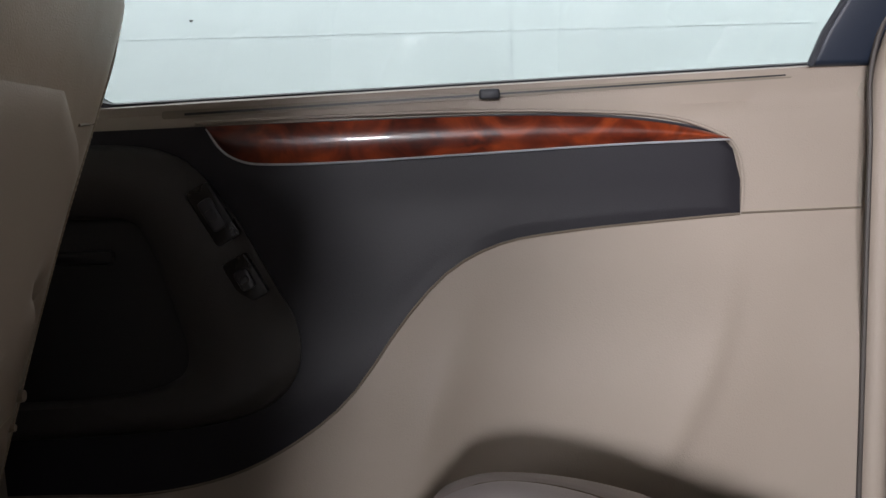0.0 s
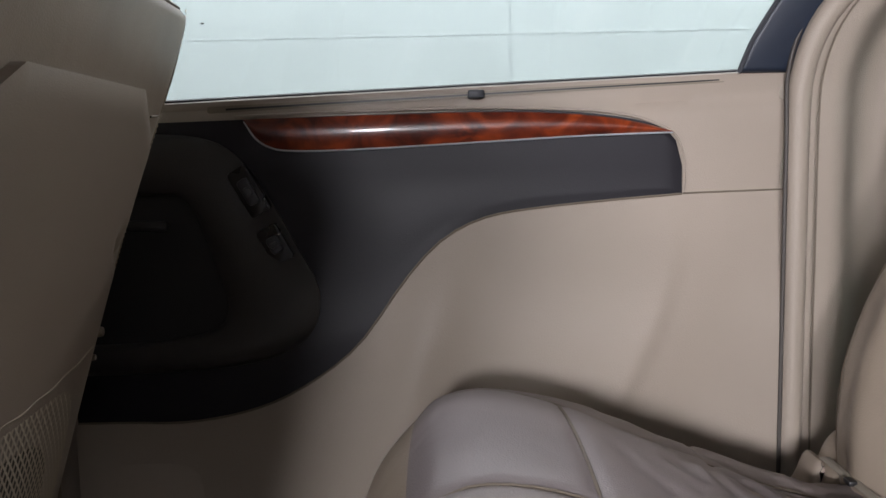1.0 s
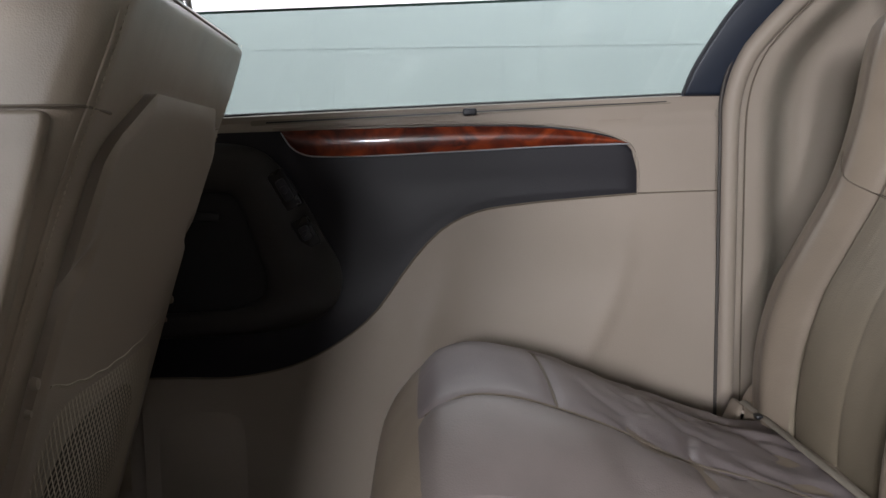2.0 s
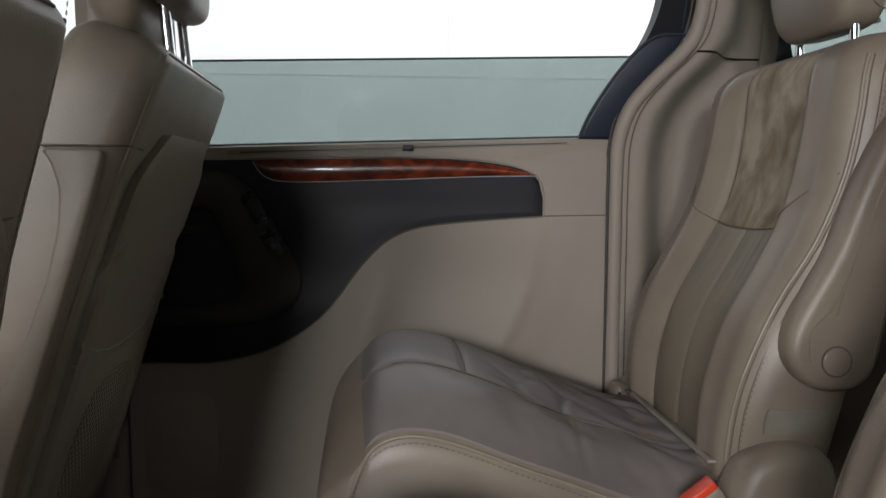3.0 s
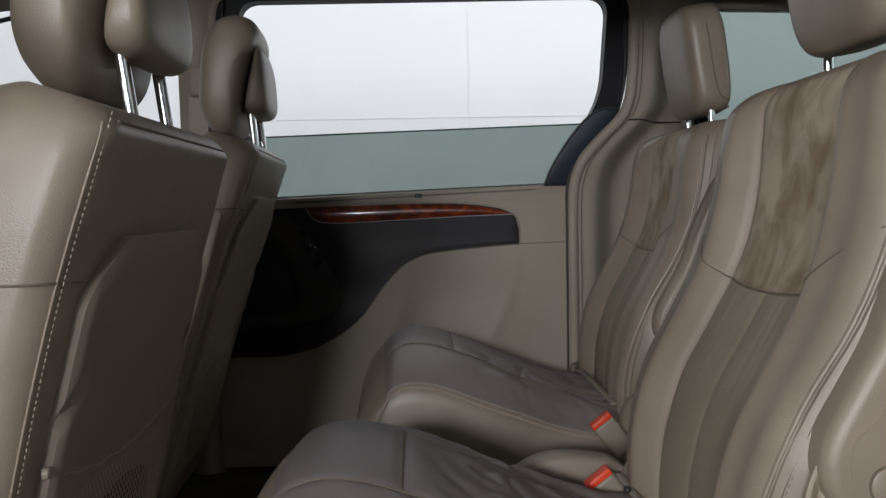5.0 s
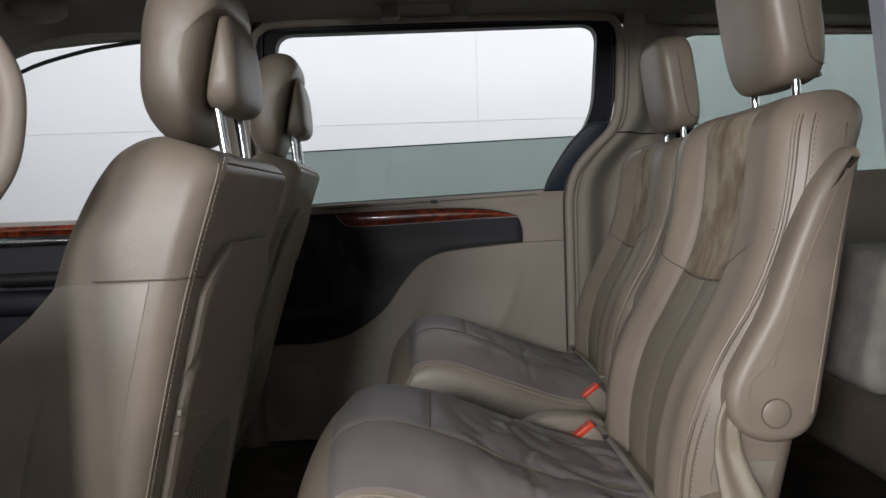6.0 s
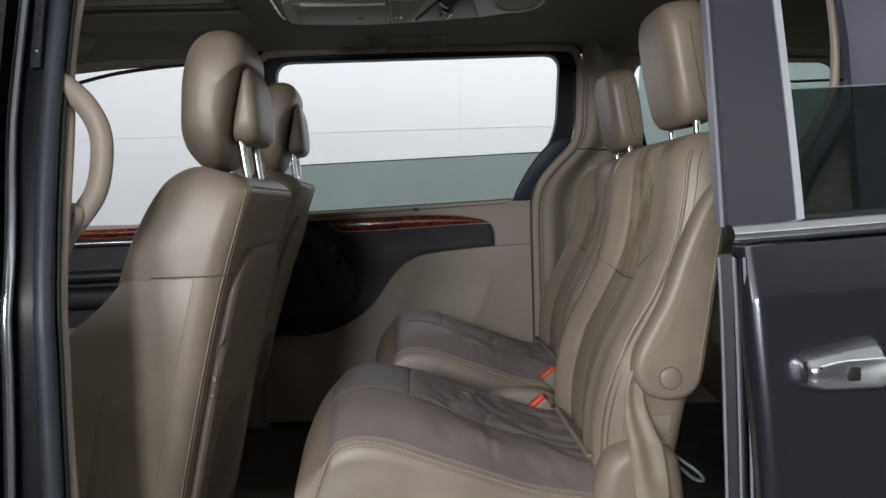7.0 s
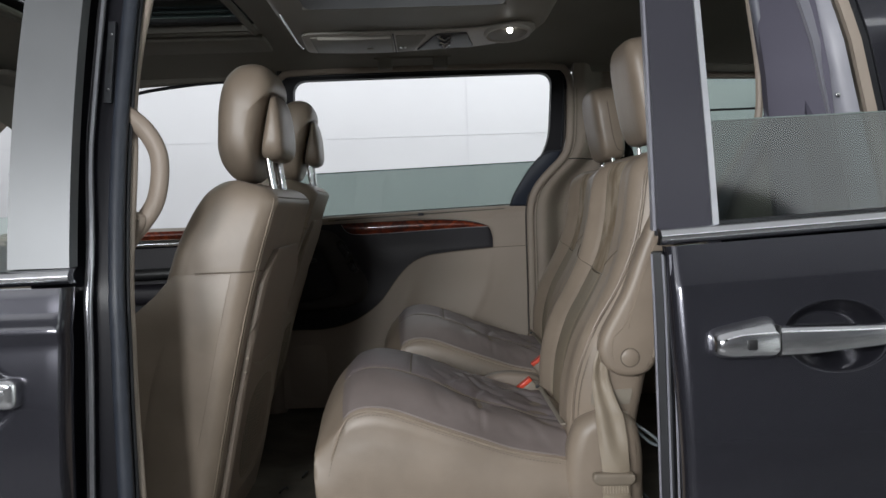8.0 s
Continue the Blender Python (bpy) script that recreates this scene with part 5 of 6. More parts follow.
def near_sliding_door():
    d = thing("sliding_door", (0.9, -1.05, 0.35), "open sliding door in dark metallic grey with chrome handle and half-lowered window", "car door", "sliding doors")
    belt = lambda x: 1.0865 + 0.046 * (x - 0.567)
    # outer skin with the handle's hollow
    cx, cz = 0.805, 0.945

    def packed(u, lo, hi):
        """Spreads 0..1 so that most steps fall between lo and hi."""
        return u / 0.15 * lo if u < 0.15 else (lo + (u - 0.15) / 0.7 * (hi - lo) if u < 0.85 else hi + (u - 0.85) / 0.15 * (1 - hi))

    def skin(u, v):
        u, v = packed(u, 0.13, 0.32), packed(v, 0.72, 0.90)
        z = 0.36 + v * 0.72
        front = 0.588 - 0.008 * step(0.7, 1.06, z) + 0.012 * step(0.55, 0.40, z)
        x = front + (1.56 - front) * u
        z = 0.36 + v * (belt(x) - 0.014 - 0.36)
        q = ((x - cx) / 0.078) ** 2 + ((z - cz) / 0.05) ** 2
        h = belt(x) - z
        y = -1.066 - 0.30 * (min(h, 0.070) - 0.012) - 0.03 * math.sin(math.pi * min(1, max(0, (h - 0.070) / 0.62)))
        y += 0.050 * step(0.0, 0.75, 1 - q)
        roll = 0.016 * (1 - math.sqrt(max(0, 1 - max(0, 1 - (x - front) / 0.018) ** 2)))
        return Vector((x, y + roll, z))
    outer = part("outer_skin", sheet(skin, 240, 150, (0, 0.012, 0)), PAINT, d, "dark metallic grey skin")
    part("inner_skin", sheet(lambda u, v: Vector((0.67 + 0.88 * u, -0.985 + 0.02 * math.sin(math.pi * v), 0.37 + 0.70 * v)), 6, 6, (0, 0.02, 0)), TRIM, d)
    # hemmed front edge: rubber lips; the hem's glints are painted as pale tubes
    part("front_edge", sheet(lambda u, v: Vector((0.562 + 0.013 * u + 0.010 * (1 - v), -1.046 - 0.008 * u, 0.37 + 0.695 * v)), 3, 12, (0.012, 0.03, 0)), RUBBER, d)
    for x, y in ((0.5625, -1.047), (0.5755, -1.056), (0.583, -1.068)):
        part("edge_glint", tube([(x + 0.010, y, 0.37), (x + 0.006, y - 0.002, 0.7), (x + 0.003, y - 0.002, 0.95), (x, y, 1.062)], 0.0017, 6, 4), LIP, d)
    part("edge_seal", tube([(0.589, -1.050, 0.37), (0.585, -1.054, 0.7), (0.582, -1.054, 0.95), (0.579, -1.05, 1.06)], 0.005, 8, 4), RUBBER, d)
    # chrome belt moulding
    part("belt_moulding", sheet(lambda u, v: Vector((0.570 + 0.99 * u, -1.066 - 0.011 * math.sin(math.pi * v), belt(0.570 + 0.99 * u) - 0.0115 + 0.023 * v + 0.002 * u)), 24, 8, (0, 0.02, 0)), CHROME, d, "chrome belt moulding")
    # pillar cover and window frame above the belt
    zt = 1.66

    def frame_at(x, z):
        return Vector((x, skin_y(z) + 0.006, z))
    part("pillar_cover", sheet(lambda u, v: frame_at(0.571 + 0.030 * v + (0.077 - 0.012 * v) * u, 1.088 + (zt - 1.088) * v), 6, 24, (0, 0.02, 0)), APPLIQUE, d, "satin dark pillar cover")
    part("bright_strip", sheet(lambda u, v: frame_at(0.6485 + 0.019 * v + 0.0085 * u, 1.088 + (zt - 1.088) * v) + Vector((0, -0.003, 0)), 2, 24, (0, 0.012, 0)), STRIP, d, "dull metal window edge strip")
    part("front_lip", sheet(lambda u, v: frame_at(0.5675 + 0.030 * v + 0.012 * u, 1.095 + (zt - 1.095) * v) + Vector((0, 0.012, 0)), 2, 24, (0.004, 0.03, 0)), LIP, d)
    part("header", sheet(lambda u, v: frame_at(0.53 + 0.95 * u, 1.615 + 0.05 * v), 12, 3, (0, 0.02, 0)), PAINT, d)
    part("rear_frame", sheet(lambda u, v: frame_at(1.50 + 0.06 * u - 0.06 * v, 1.09 + 0.53 * v), 3, 12, (0, 0.03, 0)), PAINT, d)
    part("belt_seal", tube([(x, -1.040, belt(x) + 0.010) for x in (0.65, 0.9, 1.2, 1.5)], 0.006, 8, 3), RUBBER, d)
    pane = part("window_pane", sheet(lambda u, v: Vector((0.662 + 0.85 * u, -0.993 - 0.27 * 0.202 * (1 - v) - 0.33 * (0.202 * (1 - v)) ** 2, 1.05 + (1.252 + 0.018 * u - 1.05) * v)), 10, 16, (0, 0.004, 0)), SHADE, d, "half-lowered dark tinted pane")
    pane.visible_shadow = False
    part("pane_edge", tube([(0.662 + 0.85 * u, -0.990, 1.2525 + 0.018 * u) for u in (0, 0.3, 0.6, 1)], 0.0012, 6, 2), surface("pane_edge_green", (0.20, 0.25, 0.24), 0.3), d)
    # handle: key cap, grip, mounts
    def station(x, yc, c, hh, hd):
        """One squarish section of the grip, flatter in front."""
        ring = []
        for k in range(24):
            a = 2 * math.pi * k / 24
            ca, sa = math.cos(a), math.sin(a)
            ring.append((x, yc + hd * math.copysign(abs(ca) ** 0.55, ca), c + hh * math.copysign(abs(sa) ** 0.6, sa)))
        return ring
    c_at = curve_at([(0.714, 0.9435), (0.76, 0.9450), (0.80, 0.9470), (0.85, 0.9490), (0.915, 0.953)])
    h_at = curve_at([(0.714, 0.0200), (0.76, 0.0190), (0.80, 0.0170), (0.85, 0.0150), (0.915, 0.0130)])
    y_at = curve_at([(0.714, -1.1120), (0.76, -1.118), (0.80, -1.1195), (0.85, -1.118), (0.915, -1.103)])
    part("door_handle", loft([station(x, y_at(x), c_at(x), h_at(x), 0.0145) for x in [0.714 + 0.201 * k / 20 for k in range(21)]]), CHROME, d, "chrome pull handle", angle=60)
    rings = []
    for y, left, low, high_l, high_r, soft in ((-1.086, 0.625, 0.9195, 0.965, 0.977, 0.010), (-1.106, 0.625, 0.9205, 0.964, 0.975, 0.010), (-1.117, 0.627, 0.9225, 0.9605, 0.966, 0.010), (-1.1235, 0.6305, 0.926, 0.957, 0.9605, 0.009), (-1.126, 0.635, 0.930, 0.953, 0.957, 0.007)):
        rings.append([(a, y, b) for a, b in rounded([(left, low + 0.006), (left + 0.016, low), (0.712, low), (0.712, high_r), (left + 0.03, high_l + 0.001), (left + 0.001, high_l - 0.006)], soft, 6)])
    cap = part("key_cap", loft(rings), CHROME, d, "chrome key cap", angle=60)
    part("key_badge", block(0.668, 0.681, -1.1275, -1.1250, 0.9345, 0.949, 0.002), DARKER, cap)
    part("key_hole", lathe((0.640, -1.1255, 0.949), (0, -1, 0), [(0, 0.0016), (0.001, 0.0012)], 8), DARKER, cap)
    part("handle_joint", block(0.7115, 0.714, -1.1255, -1.095, 0.924, 0.966, 0.001), DARKER, cap)
    d.location += Vector((-0.177, 0, 0))
    return d


near_sliding_door()


# ---- near B pillar, front door, grab handle ----
def b_pillar():
    p = thing("b_pillar", (-0.27, -0.92, 0.42), "dark painted door pillar with rubber seal and tan trim", "door pillar", kind="structure")

    def lean(z):
        return 0.30 * max(0, z - 1.02)
    bead = curve_at([(0.40, -0.468), (0.717, -0.454), (1.059, -0.443), (1.242, -0.455), (1.351, -0.454), (1.496, -0.450), (1.62, -0.445)])
    seal = curve_at([(0.40, -0.411), (0.707, -0.410), (0.866, -0.410), (1.005, -0.409), (1.126, -0.415), (1.242, -0.418), (1.354, -0.417), (1.501, -0.412), (1.62, -0.405)])
    tan = curve_at([(0.40, -0.388), (0.696, -0.390), (0.858, -0.394), (1.0, -0.393), (1.093, -0.396), (1.243, -0.398), (1.319, -0.403), (1.406, -0.399), (1.507, -0.386), (1.62, -0.372)])
    levels = [0.40 + 0.061 * i for i in range(21)]
    post = part("painted_post", sheet(lambda u, v: Vector((bead(0.36 + 1.27 * v) - 0.09 + 0.13 * u, -0.955 + 0.012 * u + lean(0.36 + 1.27 * v), 0.36 + 1.27 * v)), 6, 40, (0, 0.05, 0)), surface("black_post_paint", (0.006, 0.006, 0.009), 0.4, spec=0.25), p, "glossy black painted post")
    part("post_bead", tube([(bead(z), -0.962 + lean(z), z) for z in levels], 0.0068, 12, 2), surface("bead_paint", (0.34, 0.34, 0.37), 0.2, metal=0.85, coat=0.5), post, "glossy grey flange")
    part("door_seal", tube([(seal(z), -0.938 + lean(z), z) for z in levels], 0.0125, 12, 2), surface("navy_rubber", (0.026, 0.031, 0.042), 0.5, vary=0.15, scale=30), p, "grey-blue rubber door seal")
    part("seal_gap", tube([(seal(z) + 0.012, -0.925 + lean(z), z) for z in levels], 0.004, 8, 2), RUBBER, p)
    part("trim_roll", tube([(tan(z) - 0.008, -0.908 + lean(z), z) for z in levels], 0.0085, 12, 2), TRIM, p, "tan rolled trim edge")
    part("tan_trim", sheet(lambda u, v: Vector((tan(0.40 + 1.22 * v) - 0.010 - 0.05 * u, -0.905 + 0.075 * u + lean(0.40 + 1.22 * v), 0.40 + 1.22 * v)), 6, 30, (-0.03, 0.0, 0)), TRIM, p, "tan pillar trim")
    plate = part("striker_plate", sheet(lambda u, v: Vector((-0.441 + 0.0115 * u, -0.9555 + lean(1.323 + 0.137 * v), 1.323 + 0.137 * v)), 2, 6, (0, 0.008, 0)), surface("plate_black", (0.022, 0.024, 0.028), 0.4), p, "dark striker plate with two screws")
    for z in (1.345, 1.438):
        part("screw", lathe((-0.435, -0.9555 + lean(z), z), (0, -1, 0.3), [(0, 0.0026), (0.001, 0.002), (0.0014, 0.001)], 10), STEEL, plate)
    part("slot", sheet(lambda u, v: Vector((-0.437 + 0.004 * u, -0.9562 + lean(1.372 + 0.04 * v), 1.372 + 0.04 * v)), 1, 3, (0, 0.004, 0)), DARKER, plate)
    return p


b_pillar()


def grab_handle():
    h = thing("pillar_grab_handle", (-0.28, -0.80, 1.10), "tan moulded grab handle on the door pillar", "grab handle")
    pts = [(-0.440, -0.825, 1.325), (-0.412, -0.835, 1.304), (-0.383, -0.84, 1.277), (-0.366, -0.84, 1.243), (-0.3645, -0.84, 1.206), (-0.374, -0.84, 1.163), (-0.396, -0.84, 1.130), (-0.425, -0.845, 1.095), (-0.445, -0.85, 1.06)]
    part("grip", tube(pts, 0.0118, 14, 6, 1.35), SHELL, h)
    part("foot", slab(rounded([(-0.413, 1.150), (-0.385, 1.142), (-0.388, 1.122), (-0.41, 1.092), (-0.43, 1.05), (-0.46, 1.05), (-0.45, 1.14)], 0.012, 4), lambda a, b, sd: (a, -0.860 + 0.035 * sd, b), 0.010, 4), SHELL, h)
    return h


grab_handle()


def near_front_door():
    d = thing("front_door", (-0.8, -1.0, 0.35), "closed front door in metallic grey with chrome moulding and handle", "car door")

    def sy(z):
        return (-1.0 + 0.12 * (z - 1.05) + 0.32 * (z - 1.05) ** 2) if z > 1.05 else -1.0 - 0.035 * math.sin(math.pi * min(1, (1.05 - z) / 0.55) ** 0.8)

    def front(u, v):
        z = 0.36 + 0.665 * v
        rear = -0.322 - 0.012 * step(0.95, 0.5, z)
        x = rear - (1.05) * u
        q = ((x + 0.475) / 0.075) ** 2 + ((z - 0.872) / 0.05) ** 2
        roll = 0.014 * (1 - math.sqrt(max(0, 1 - max(0, 1 - u * 1.05 / 0.016) ** 2)))
        return Vector((x, sy(z) + 0.03 * max(0, 1 - q) ** 0.6 - 0.006 * math.exp(-((z - 0.965) / 0.012) ** 2) + roll, z))
    part("outer_skin", sheet(front, 110, 80, (0, 0.02, 0)), PAINT, d, "metallic grey skin")
    part("inner_panel", sheet(lambda u, v: Vector((-0.34 - 1.0 * u, -0.86, 0.40 + 0.63 * v)), 4, 4, (0, -0.03, 0)), TRIM, d)
    part("belt_moulding", sheet(lambda u, v: Vector((-0.318 - 1.05 * u, -1.002 - 0.010 * math.sin(math.pi * v), 1.030 + 0.022 * v - 0.02 * u)), 16, 8, (0, 0.02, 0)), CHROME, d, "chrome belt moulding")
    part("pillar_cover", sheet(lambda u, v: Vector((-0.3215 - 0.090 * u, sy(1.053 + 0.56 * v) + 0.004, 1.053 + 0.56 * v)), 6, 24, (0, 0.03, 0)), COVER, d, "satin dark pillar cover")
    part("header", tube([(-0.30, -0.835, 1.625), (-0.7, -0.83, 1.62), (-1.1, -0.85, 1.50), (-1.40, -0.90, 1.25)], 0.022, 8, 5), PAINT, d)
    part("door_handle", tube([(-0.395, -1.030, 0.882), (-0.43, -1.055, 0.880), (-0.49, -1.060, 0.878), (-0.55, -1.052, 0.876), (-0.60, -1.035, 0.874)], 0.019, 14, 6), CHROME, d, "chrome pull handle")
    part("handle_cap", slab(rounded([(-0.382, 0.858), (-0.382, 0.902), (-0.44, 0.902), (-0.44, 0.858)], 0.014, 5), lambda a, b, sd: (a, -1.02 - 0.036 * sd, b), 0.01, 3), CHROME, d, "chrome handle cap")
    g = part("window_pane", sheet(lambda u, v: Vector((-0.38 - 0.98 * u, -0.985 + 0.30 * 0.10 * v, 1.03 + 0.10 * v)), 2, 2, (0, 0.004, 0)), CLEAR, d, "lowered clear pane")
    g.visible_shadow = False
    d.location += Vector((-0.133, 0, 0.015))
    return d


near_front_door()


# ---- far front door, far B pillar ----
def far_front_door():
    d = thing("front_door", (-0.9, 0.88, 0.40), "far front door with dark panel, burl strip and tan top", "car door")
    part("door_panel", sheet(lambda u, v: Vector((-1.45 + 0.91 * u, 0.80 - 0.02 * math.sin(math.pi * v), 0.44 + 0.645 * v)), 10, 14, (0, 0.06, 0)), DARK, d, "dark grained panel")
    part("top_rail", sheet(lambda u, v: Vector((-1.45 + 0.91 * u, 0.792 + 0.05 * v, 1.083 + 0.012 * math.sin(math.pi * v / 2))), 8, 4, (0, 0, -0.03)), TRIM, d)
    part("wood_strip", sheet(lambda u, v: Vector((-1.40 + 0.82 * u, 0.783 - 0.005 * math.sin(math.pi * v), 1.052 + 0.028 * v + 0.006 * u)), 12, 6, (0, 0.015, 0)), WOOD, d, "burl wood strip")
    part("bright_edge", tube([(-1.40 + 0.82 * u, 0.775, 1.036 + 0.006 * u) for u in (0, 0.3, 0.6, 1)], 0.009, 10, 3, 1.3), CHROME, d, "chrome release trim")
    part("pull", tube([(-1.2, 0.765, 0.93), (-1.0, 0.745, 0.935), (-0.8, 0.75, 0.94), (-0.65, 0.77, 0.95)], 0.02, 10, 5), DARKER, d)
    part("armrest", block(-1.35, -0.62, 0.72, 0.80, 0.83, 0.90, 0.025, 4), DARK, d)
    g = part("window_pane", sheet(lambda u, v: Vector((-1.42 + 0.86 * u, 0.85 - 0.10 * v, 1.03 + 0.04 * v)), 2, 2, (0, 0.004, 0)), CLEAR, d)
    g.visible_shadow = False
    part("frame_top", tube([(-0.55, 0.745, 1.600), (-0.75, 0.748, 1.588), (-0.95, 0.755, 1.560), (-1.15, 0.765, 1.49), (-1.40, 0.80, 1.30)], 0.006, 8, 5), RUBBER, d)
    part("outer_skin", sheet(lambda u, v: Vector((-1.45 + 0.98 * u, 0.95 + 0.04 * math.sin(math.pi * v), 0.36 + 0.70 * v)), 8, 10, (0, -0.02, 0)), PAINT, d)
    return d


far_front_door()


def far_b_pillar():
    p = thing("b_pillar", (-0.5, 0.80, 0.42), "tan far door pillar with belt guide", "door pillar", kind="structure")
    part("pillar_trim", sheet(lambda u, v: Vector((-0.545 + 0.085 * u + 0.05 * max(0, v - 0.5), 0.79 - 0.02 * math.sin(math.pi * u) - 0.20 * max(0, 0.42 + 1.2 * v - 1.10), 0.42 + 1.2 * v)), 8, 24, (0, 0.05, 0)), TRIM, p)
    part("pillar_seal", tube([(-0.452 + 0.06 * max(0, z - 1.05), 0.80 - 0.20 * max(0, z - 1.1), z) for z in (0.44, 0.8, 1.1, 1.3, 1.5, 1.62)], 0.010, 8, 4), RUBBER, p)
    guide = part("belt_guide", block(-0.50, -0.455, 0.700, 0.735, 1.36, 1.44, 0.012, 3), TRIM, p)
    part("belt_webbing", sheet(lambda u, v: Vector((-0.50 + 0.045 * u - 0.02 * v, 0.712 + 0.03 * v, 1.40 - 0.85 * v)), 2, 10, (0, 0.002, 0)), WEBBING, p)
    return p


far_b_pillar()


# ---- front of the cabin ----
def dashboard():
    d = thing("dashboard", (-1.6, 0, 0.42), "dark dashboard below the windscreen", "dashboard")
    part("top_pad", block(-1.95, -1.45, -0.80, 0.80, 0.70, 1.05, 0.06, 4), DARKER, d)
    part("screen_wall", block(-1.99, -1.95, -0.9, 0.9, 0.36, 1.05, 0.01), DARKER, d)
    return d


dashboard()


def steering_wheel():
    w = thing("steering_wheel", (-1.25, -0.42, 1.0), "black leather steering wheel with two spokes", "steering wheel")
    ring = []
    for i in range(33):
        a = 2 * math.pi * i / 32
        ring.append((-1.34 + 0.07 * math.sin(a), -0.42 + 0.185 * math.cos(a), 0.93 + 0.175 * math.sin(a)))
    part("rim", tube(ring, 0.015, 10, 1), DARKER, w)
    part("hub", pillow((-1.35, -0.42, 0.93), (0.06, 0.15, 0.13), 0), DARKER, w)
    for q in (-1, 1):
        part("spoke", tube([(-1.345, -0.42 + q * 0.05, 0.93), (-1.34, -0.42 + q * 0.18, 0.94)], 0.014, 8, 1), DARKER, w)
    part("column", tube([(-1.36, -0.42, 0.92), (-1.55, -0.42, 0.86)], 0.04, 12, 1), DARKER, w)
    return w


steering_wheel()


def windscreen():
    w = thing("windscreen", (-1.6, 0, 1.05), "clear raked windscreen", "windscreen", kind="structure")
    g = part("pane", sheet(lambda u, v: Vector((-2.0 + 0.66 * v, -0.82 + 1.64 * u, 1.05 + 0.49 * v)), 6, 6, (0.0, 0, 0.005)), CLEAR, w)
    g.visible_shadow = False
    for s in (-1, 1):
        part("a_pillar", tube([(-2.0, s * 0.90, 1.05), (-1.7, s * 0.86, 1.28), (-1.36, s * 0.80, 1.55)], 0.03, 8, 4), TRIM, w)
    part("front_header", block(-1.42, -1.33, -0.78, 0.78, 1.53, 1.60, 0.02), HEADLINER, w)
    return w


windscreen()


def sun_visor(y):
    v = thing("sun_visor", (-1.15, y, 1.56), "folded grey-beige sun visor under the headliner", "sun visor", "sun visors")
    part("flap", block(-1.30, -1.12, y - 0.17, y + 0.17, 1.560, 1.578, 0.0085, 5), HEADLINER, v)
    return v


sun_visor(-0.42)
sun_visor(0.42)


# ---- third row, belts, floor clutter ----
def third_row():
    s = thing("third_row_seat", (1.35, 0, 0.42), "tan third row bench with grey-beige cloth cover behind the captain's seats", "car seat")
    part("cushion", pillow((1.10, 0, 0.66), (0.56, 1.24, 0.22), 0, 4), LEATHER, s)
    part("backrest", pillow((1.46, 0, 0.93), (0.20, 1.24, 0.58), 12, 4), LEATHER, s)
    for y in (-0.38, 0.38):
        part("headrest", pillow((1.56, y, 1.29), (0.11, 0.25, 0.16), 8, 3.4), LEATHER, s)
    return s


third_row()


PAD = surface("grey_beige_fleece", (0.46, 0.43, 0.38), 0.9, vary=0.15, scale=30, grain=0.3, grain_scale=700, bump=0.6, bump_dist=0.002)


def folded_cloth():
    c = thing("folded_armrest_pad", (0.73, -0.50, 0.86), "pale grey-beige padded flap behind the seat", "pad")
    part("pad", slab(rounded([(0.735, 1.03), (0.715, 0.95), (0.695, 0.86), (0.73, 0.835), (0.79, 0.90), (0.84, 1.03)], 0.025, 5), lambda a, b, sd: (a, -0.60 + 0.20 * sd, b), 0.02, 4), PAD, c)
    c.location += Vector((-0.114, 0, 0))
    return c


folded_cloth()


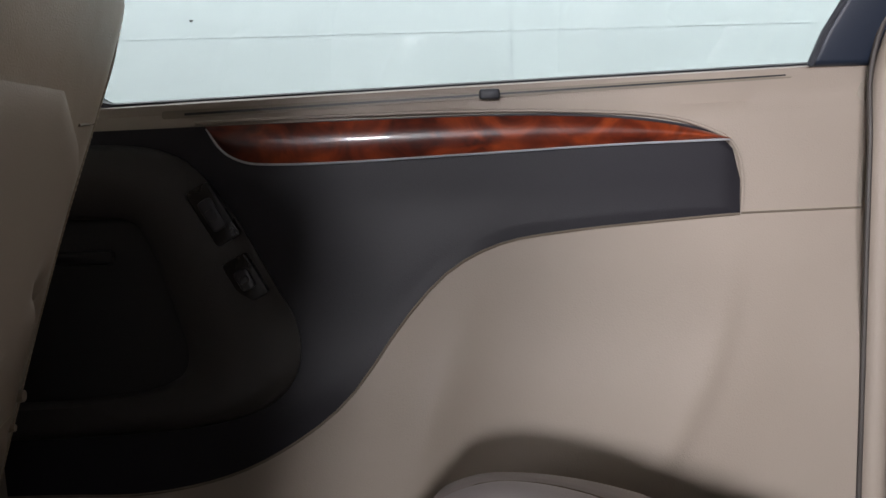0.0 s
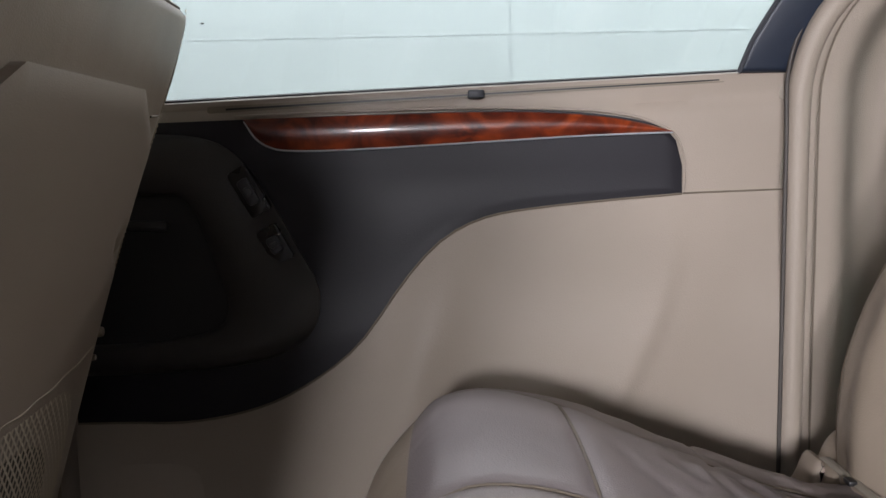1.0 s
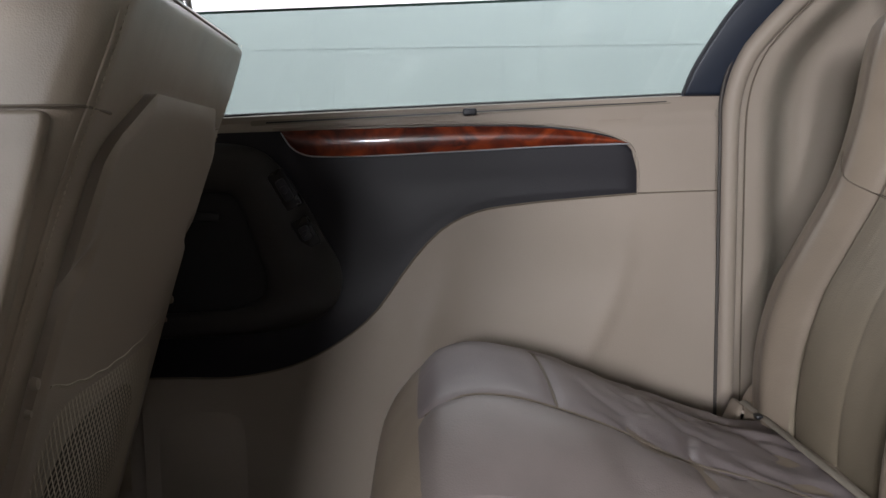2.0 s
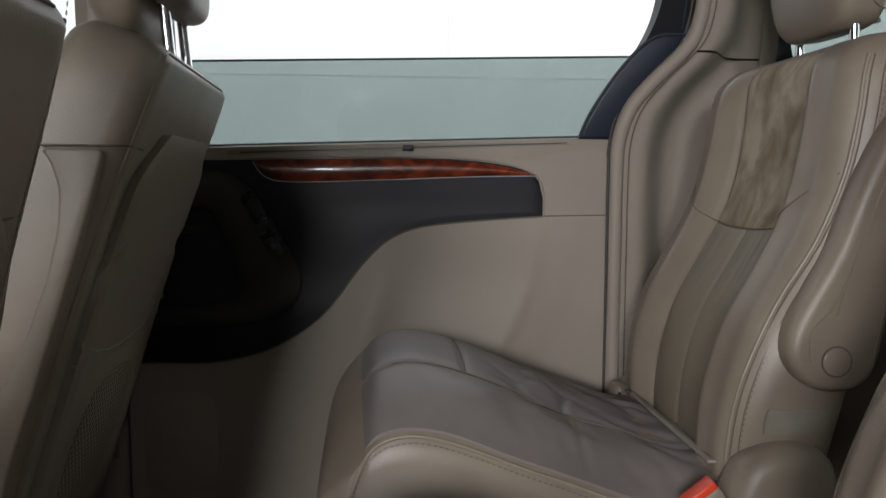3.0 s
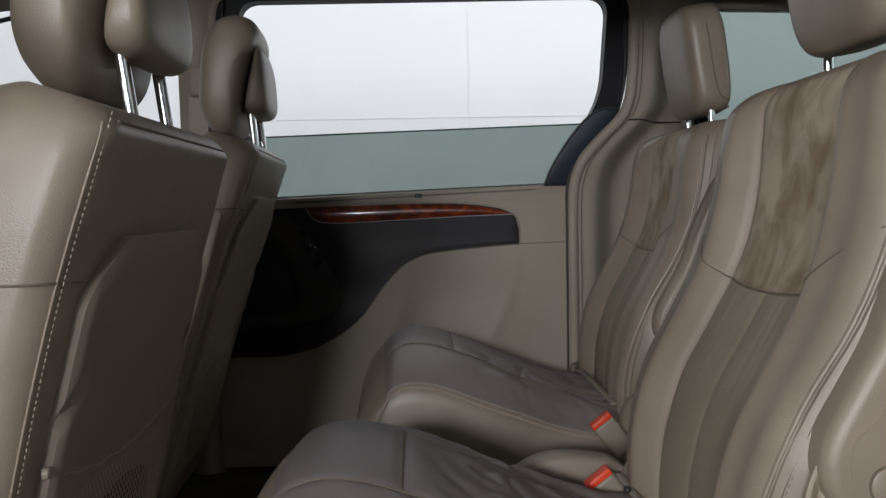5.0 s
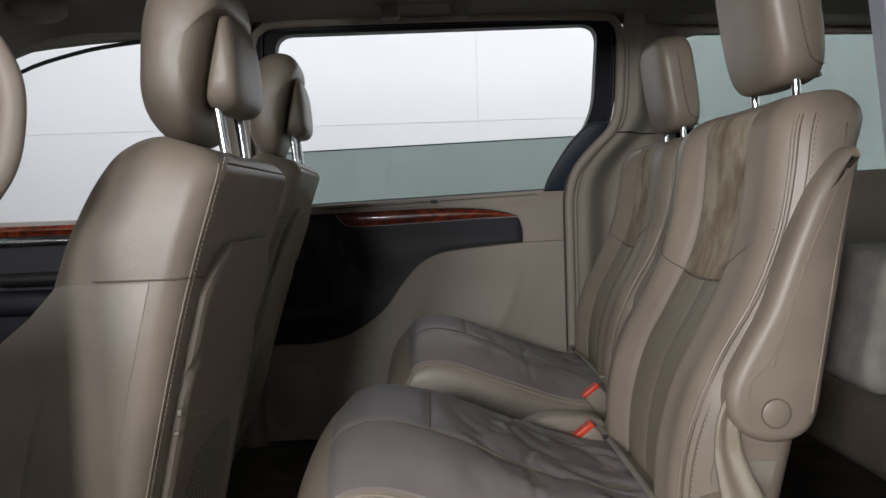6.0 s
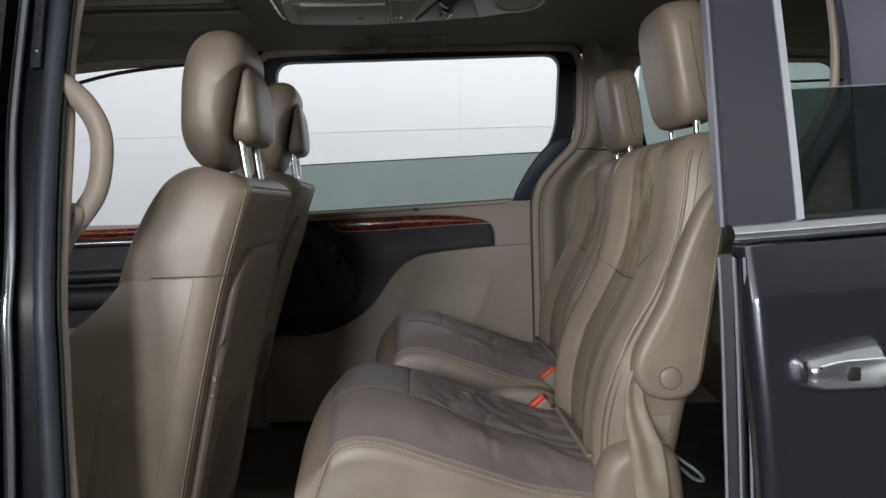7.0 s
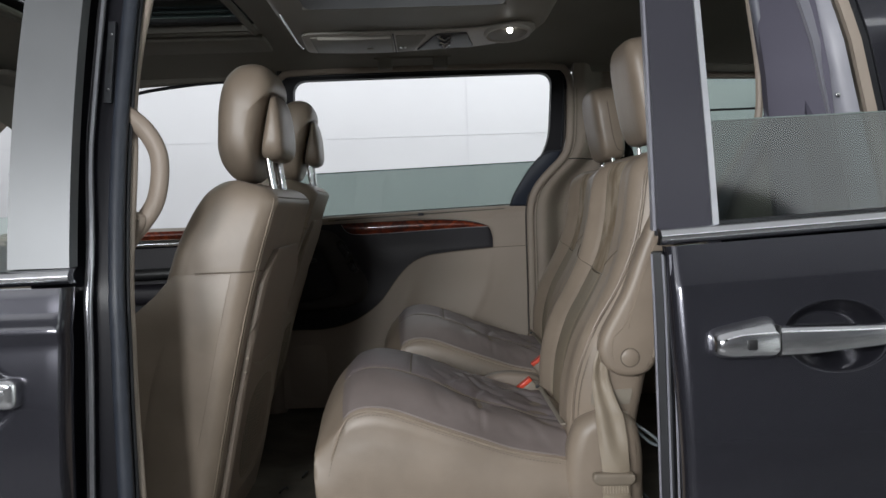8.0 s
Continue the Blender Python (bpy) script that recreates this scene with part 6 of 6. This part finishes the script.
def seat_belt():
    b = thing("seat_belt", (0.55, -0.67, 0.5), "tan seat belt webbing hanging beside the seat with a tongue", "seat belt")
    left = curve_at([(0.46, 0.381), (0.637, 0.379), (0.734, 0.372), (0.80, 0.371), (0.84, 0.376), (0.88, 0.392)])
    right = curve_at([(0.46, 0.430), (0.635, 0.430), (0.732, 0.424), (0.770, 0.412), (0.80, 0.405), (0.833, 0.404), (0.88, 0.43)])

    def web(u, v):
        z = 0.88 - 0.42 * v
        return Vector((left(z) + (right(z) - left(z)) * u, -0.676 - 0.016 * (1 - step(0.64, 0.74, z)) - 0.006 * math.sin(math.pi * u) - 0.005 * math.sin(2.4 * math.pi * u + 9 * z) * step(0.64, 0.72, z) + 0.024 * step(0.74, 0.80, z), z))
    part("webbing", sheet(web, 10, 50, (0, 0.003, 0)), WEBBING, b)
    part("tongue", slab(rounded([(0.361, 0.639), (0.438, 0.636), (0.440, 0.622), (0.430, 0.614), (0.368, 0.615), (0.358, 0.625)], 0.008), lambda a, c, sd: (a, -0.688 - 0.018 * sd, c), 0.005, 3), BUCKLE, b, "tan belt tongue")
    blade = part("loop_stitching", slab(rounded([(0.377, 0.597), (0.426, 0.595), (0.427, 0.614), (0.377, 0.615)], 0.003), lambda a, c, sd: (a, -0.696 - 0.003 * sd, c), 0.0005), WEBBING, b, "stitched belt end")
    for k in range(9):
        part("thread", tube([(0.3805 + 0.0054 * k, -0.6995, 0.599), (0.3805 + 0.0054 * k, -0.6995, 0.612)], 0.0014, 6, 1), THREAD, blade)
    return b


seat_belt()


def cable():
    c = thing("pull_strap", (0.62, -0.70, 0.66), "thin grey-blue strap hanging behind the seat", "strap")
    part("strap", tube([(0.590, -0.60, 0.720), (0.612, -0.62, 0.705), (0.640, -0.64, 0.685), (0.650, -0.64, 0.67), (0.635, -0.63, 0.672), (0.605, -0.61, 0.70)], 0.003, 6, 6), CABLE, c)
    c.location += Vector((-0.15, 0, 0))
    return c


cable()


def floor_debris(x, y, turn):
    f = thing("floor_mark", (x, y, 0.42), "small dark twig of litter on the carpet", "litter", "floor litter")
    part("piece", tube([(x, y, 0.425), (x + 0.012 * math.cos(turn), y + 0.03 * math.sin(turn), 0.428), (x + 0.02 * math.cos(turn), y + 0.05 * math.sin(turn), 0.424)], 0.003, 6, 3), DARKER, f)
    return f


floor_debris(-0.29, 0.02, 1.2)
floor_debris(-0.33, -0.10, 0.9)
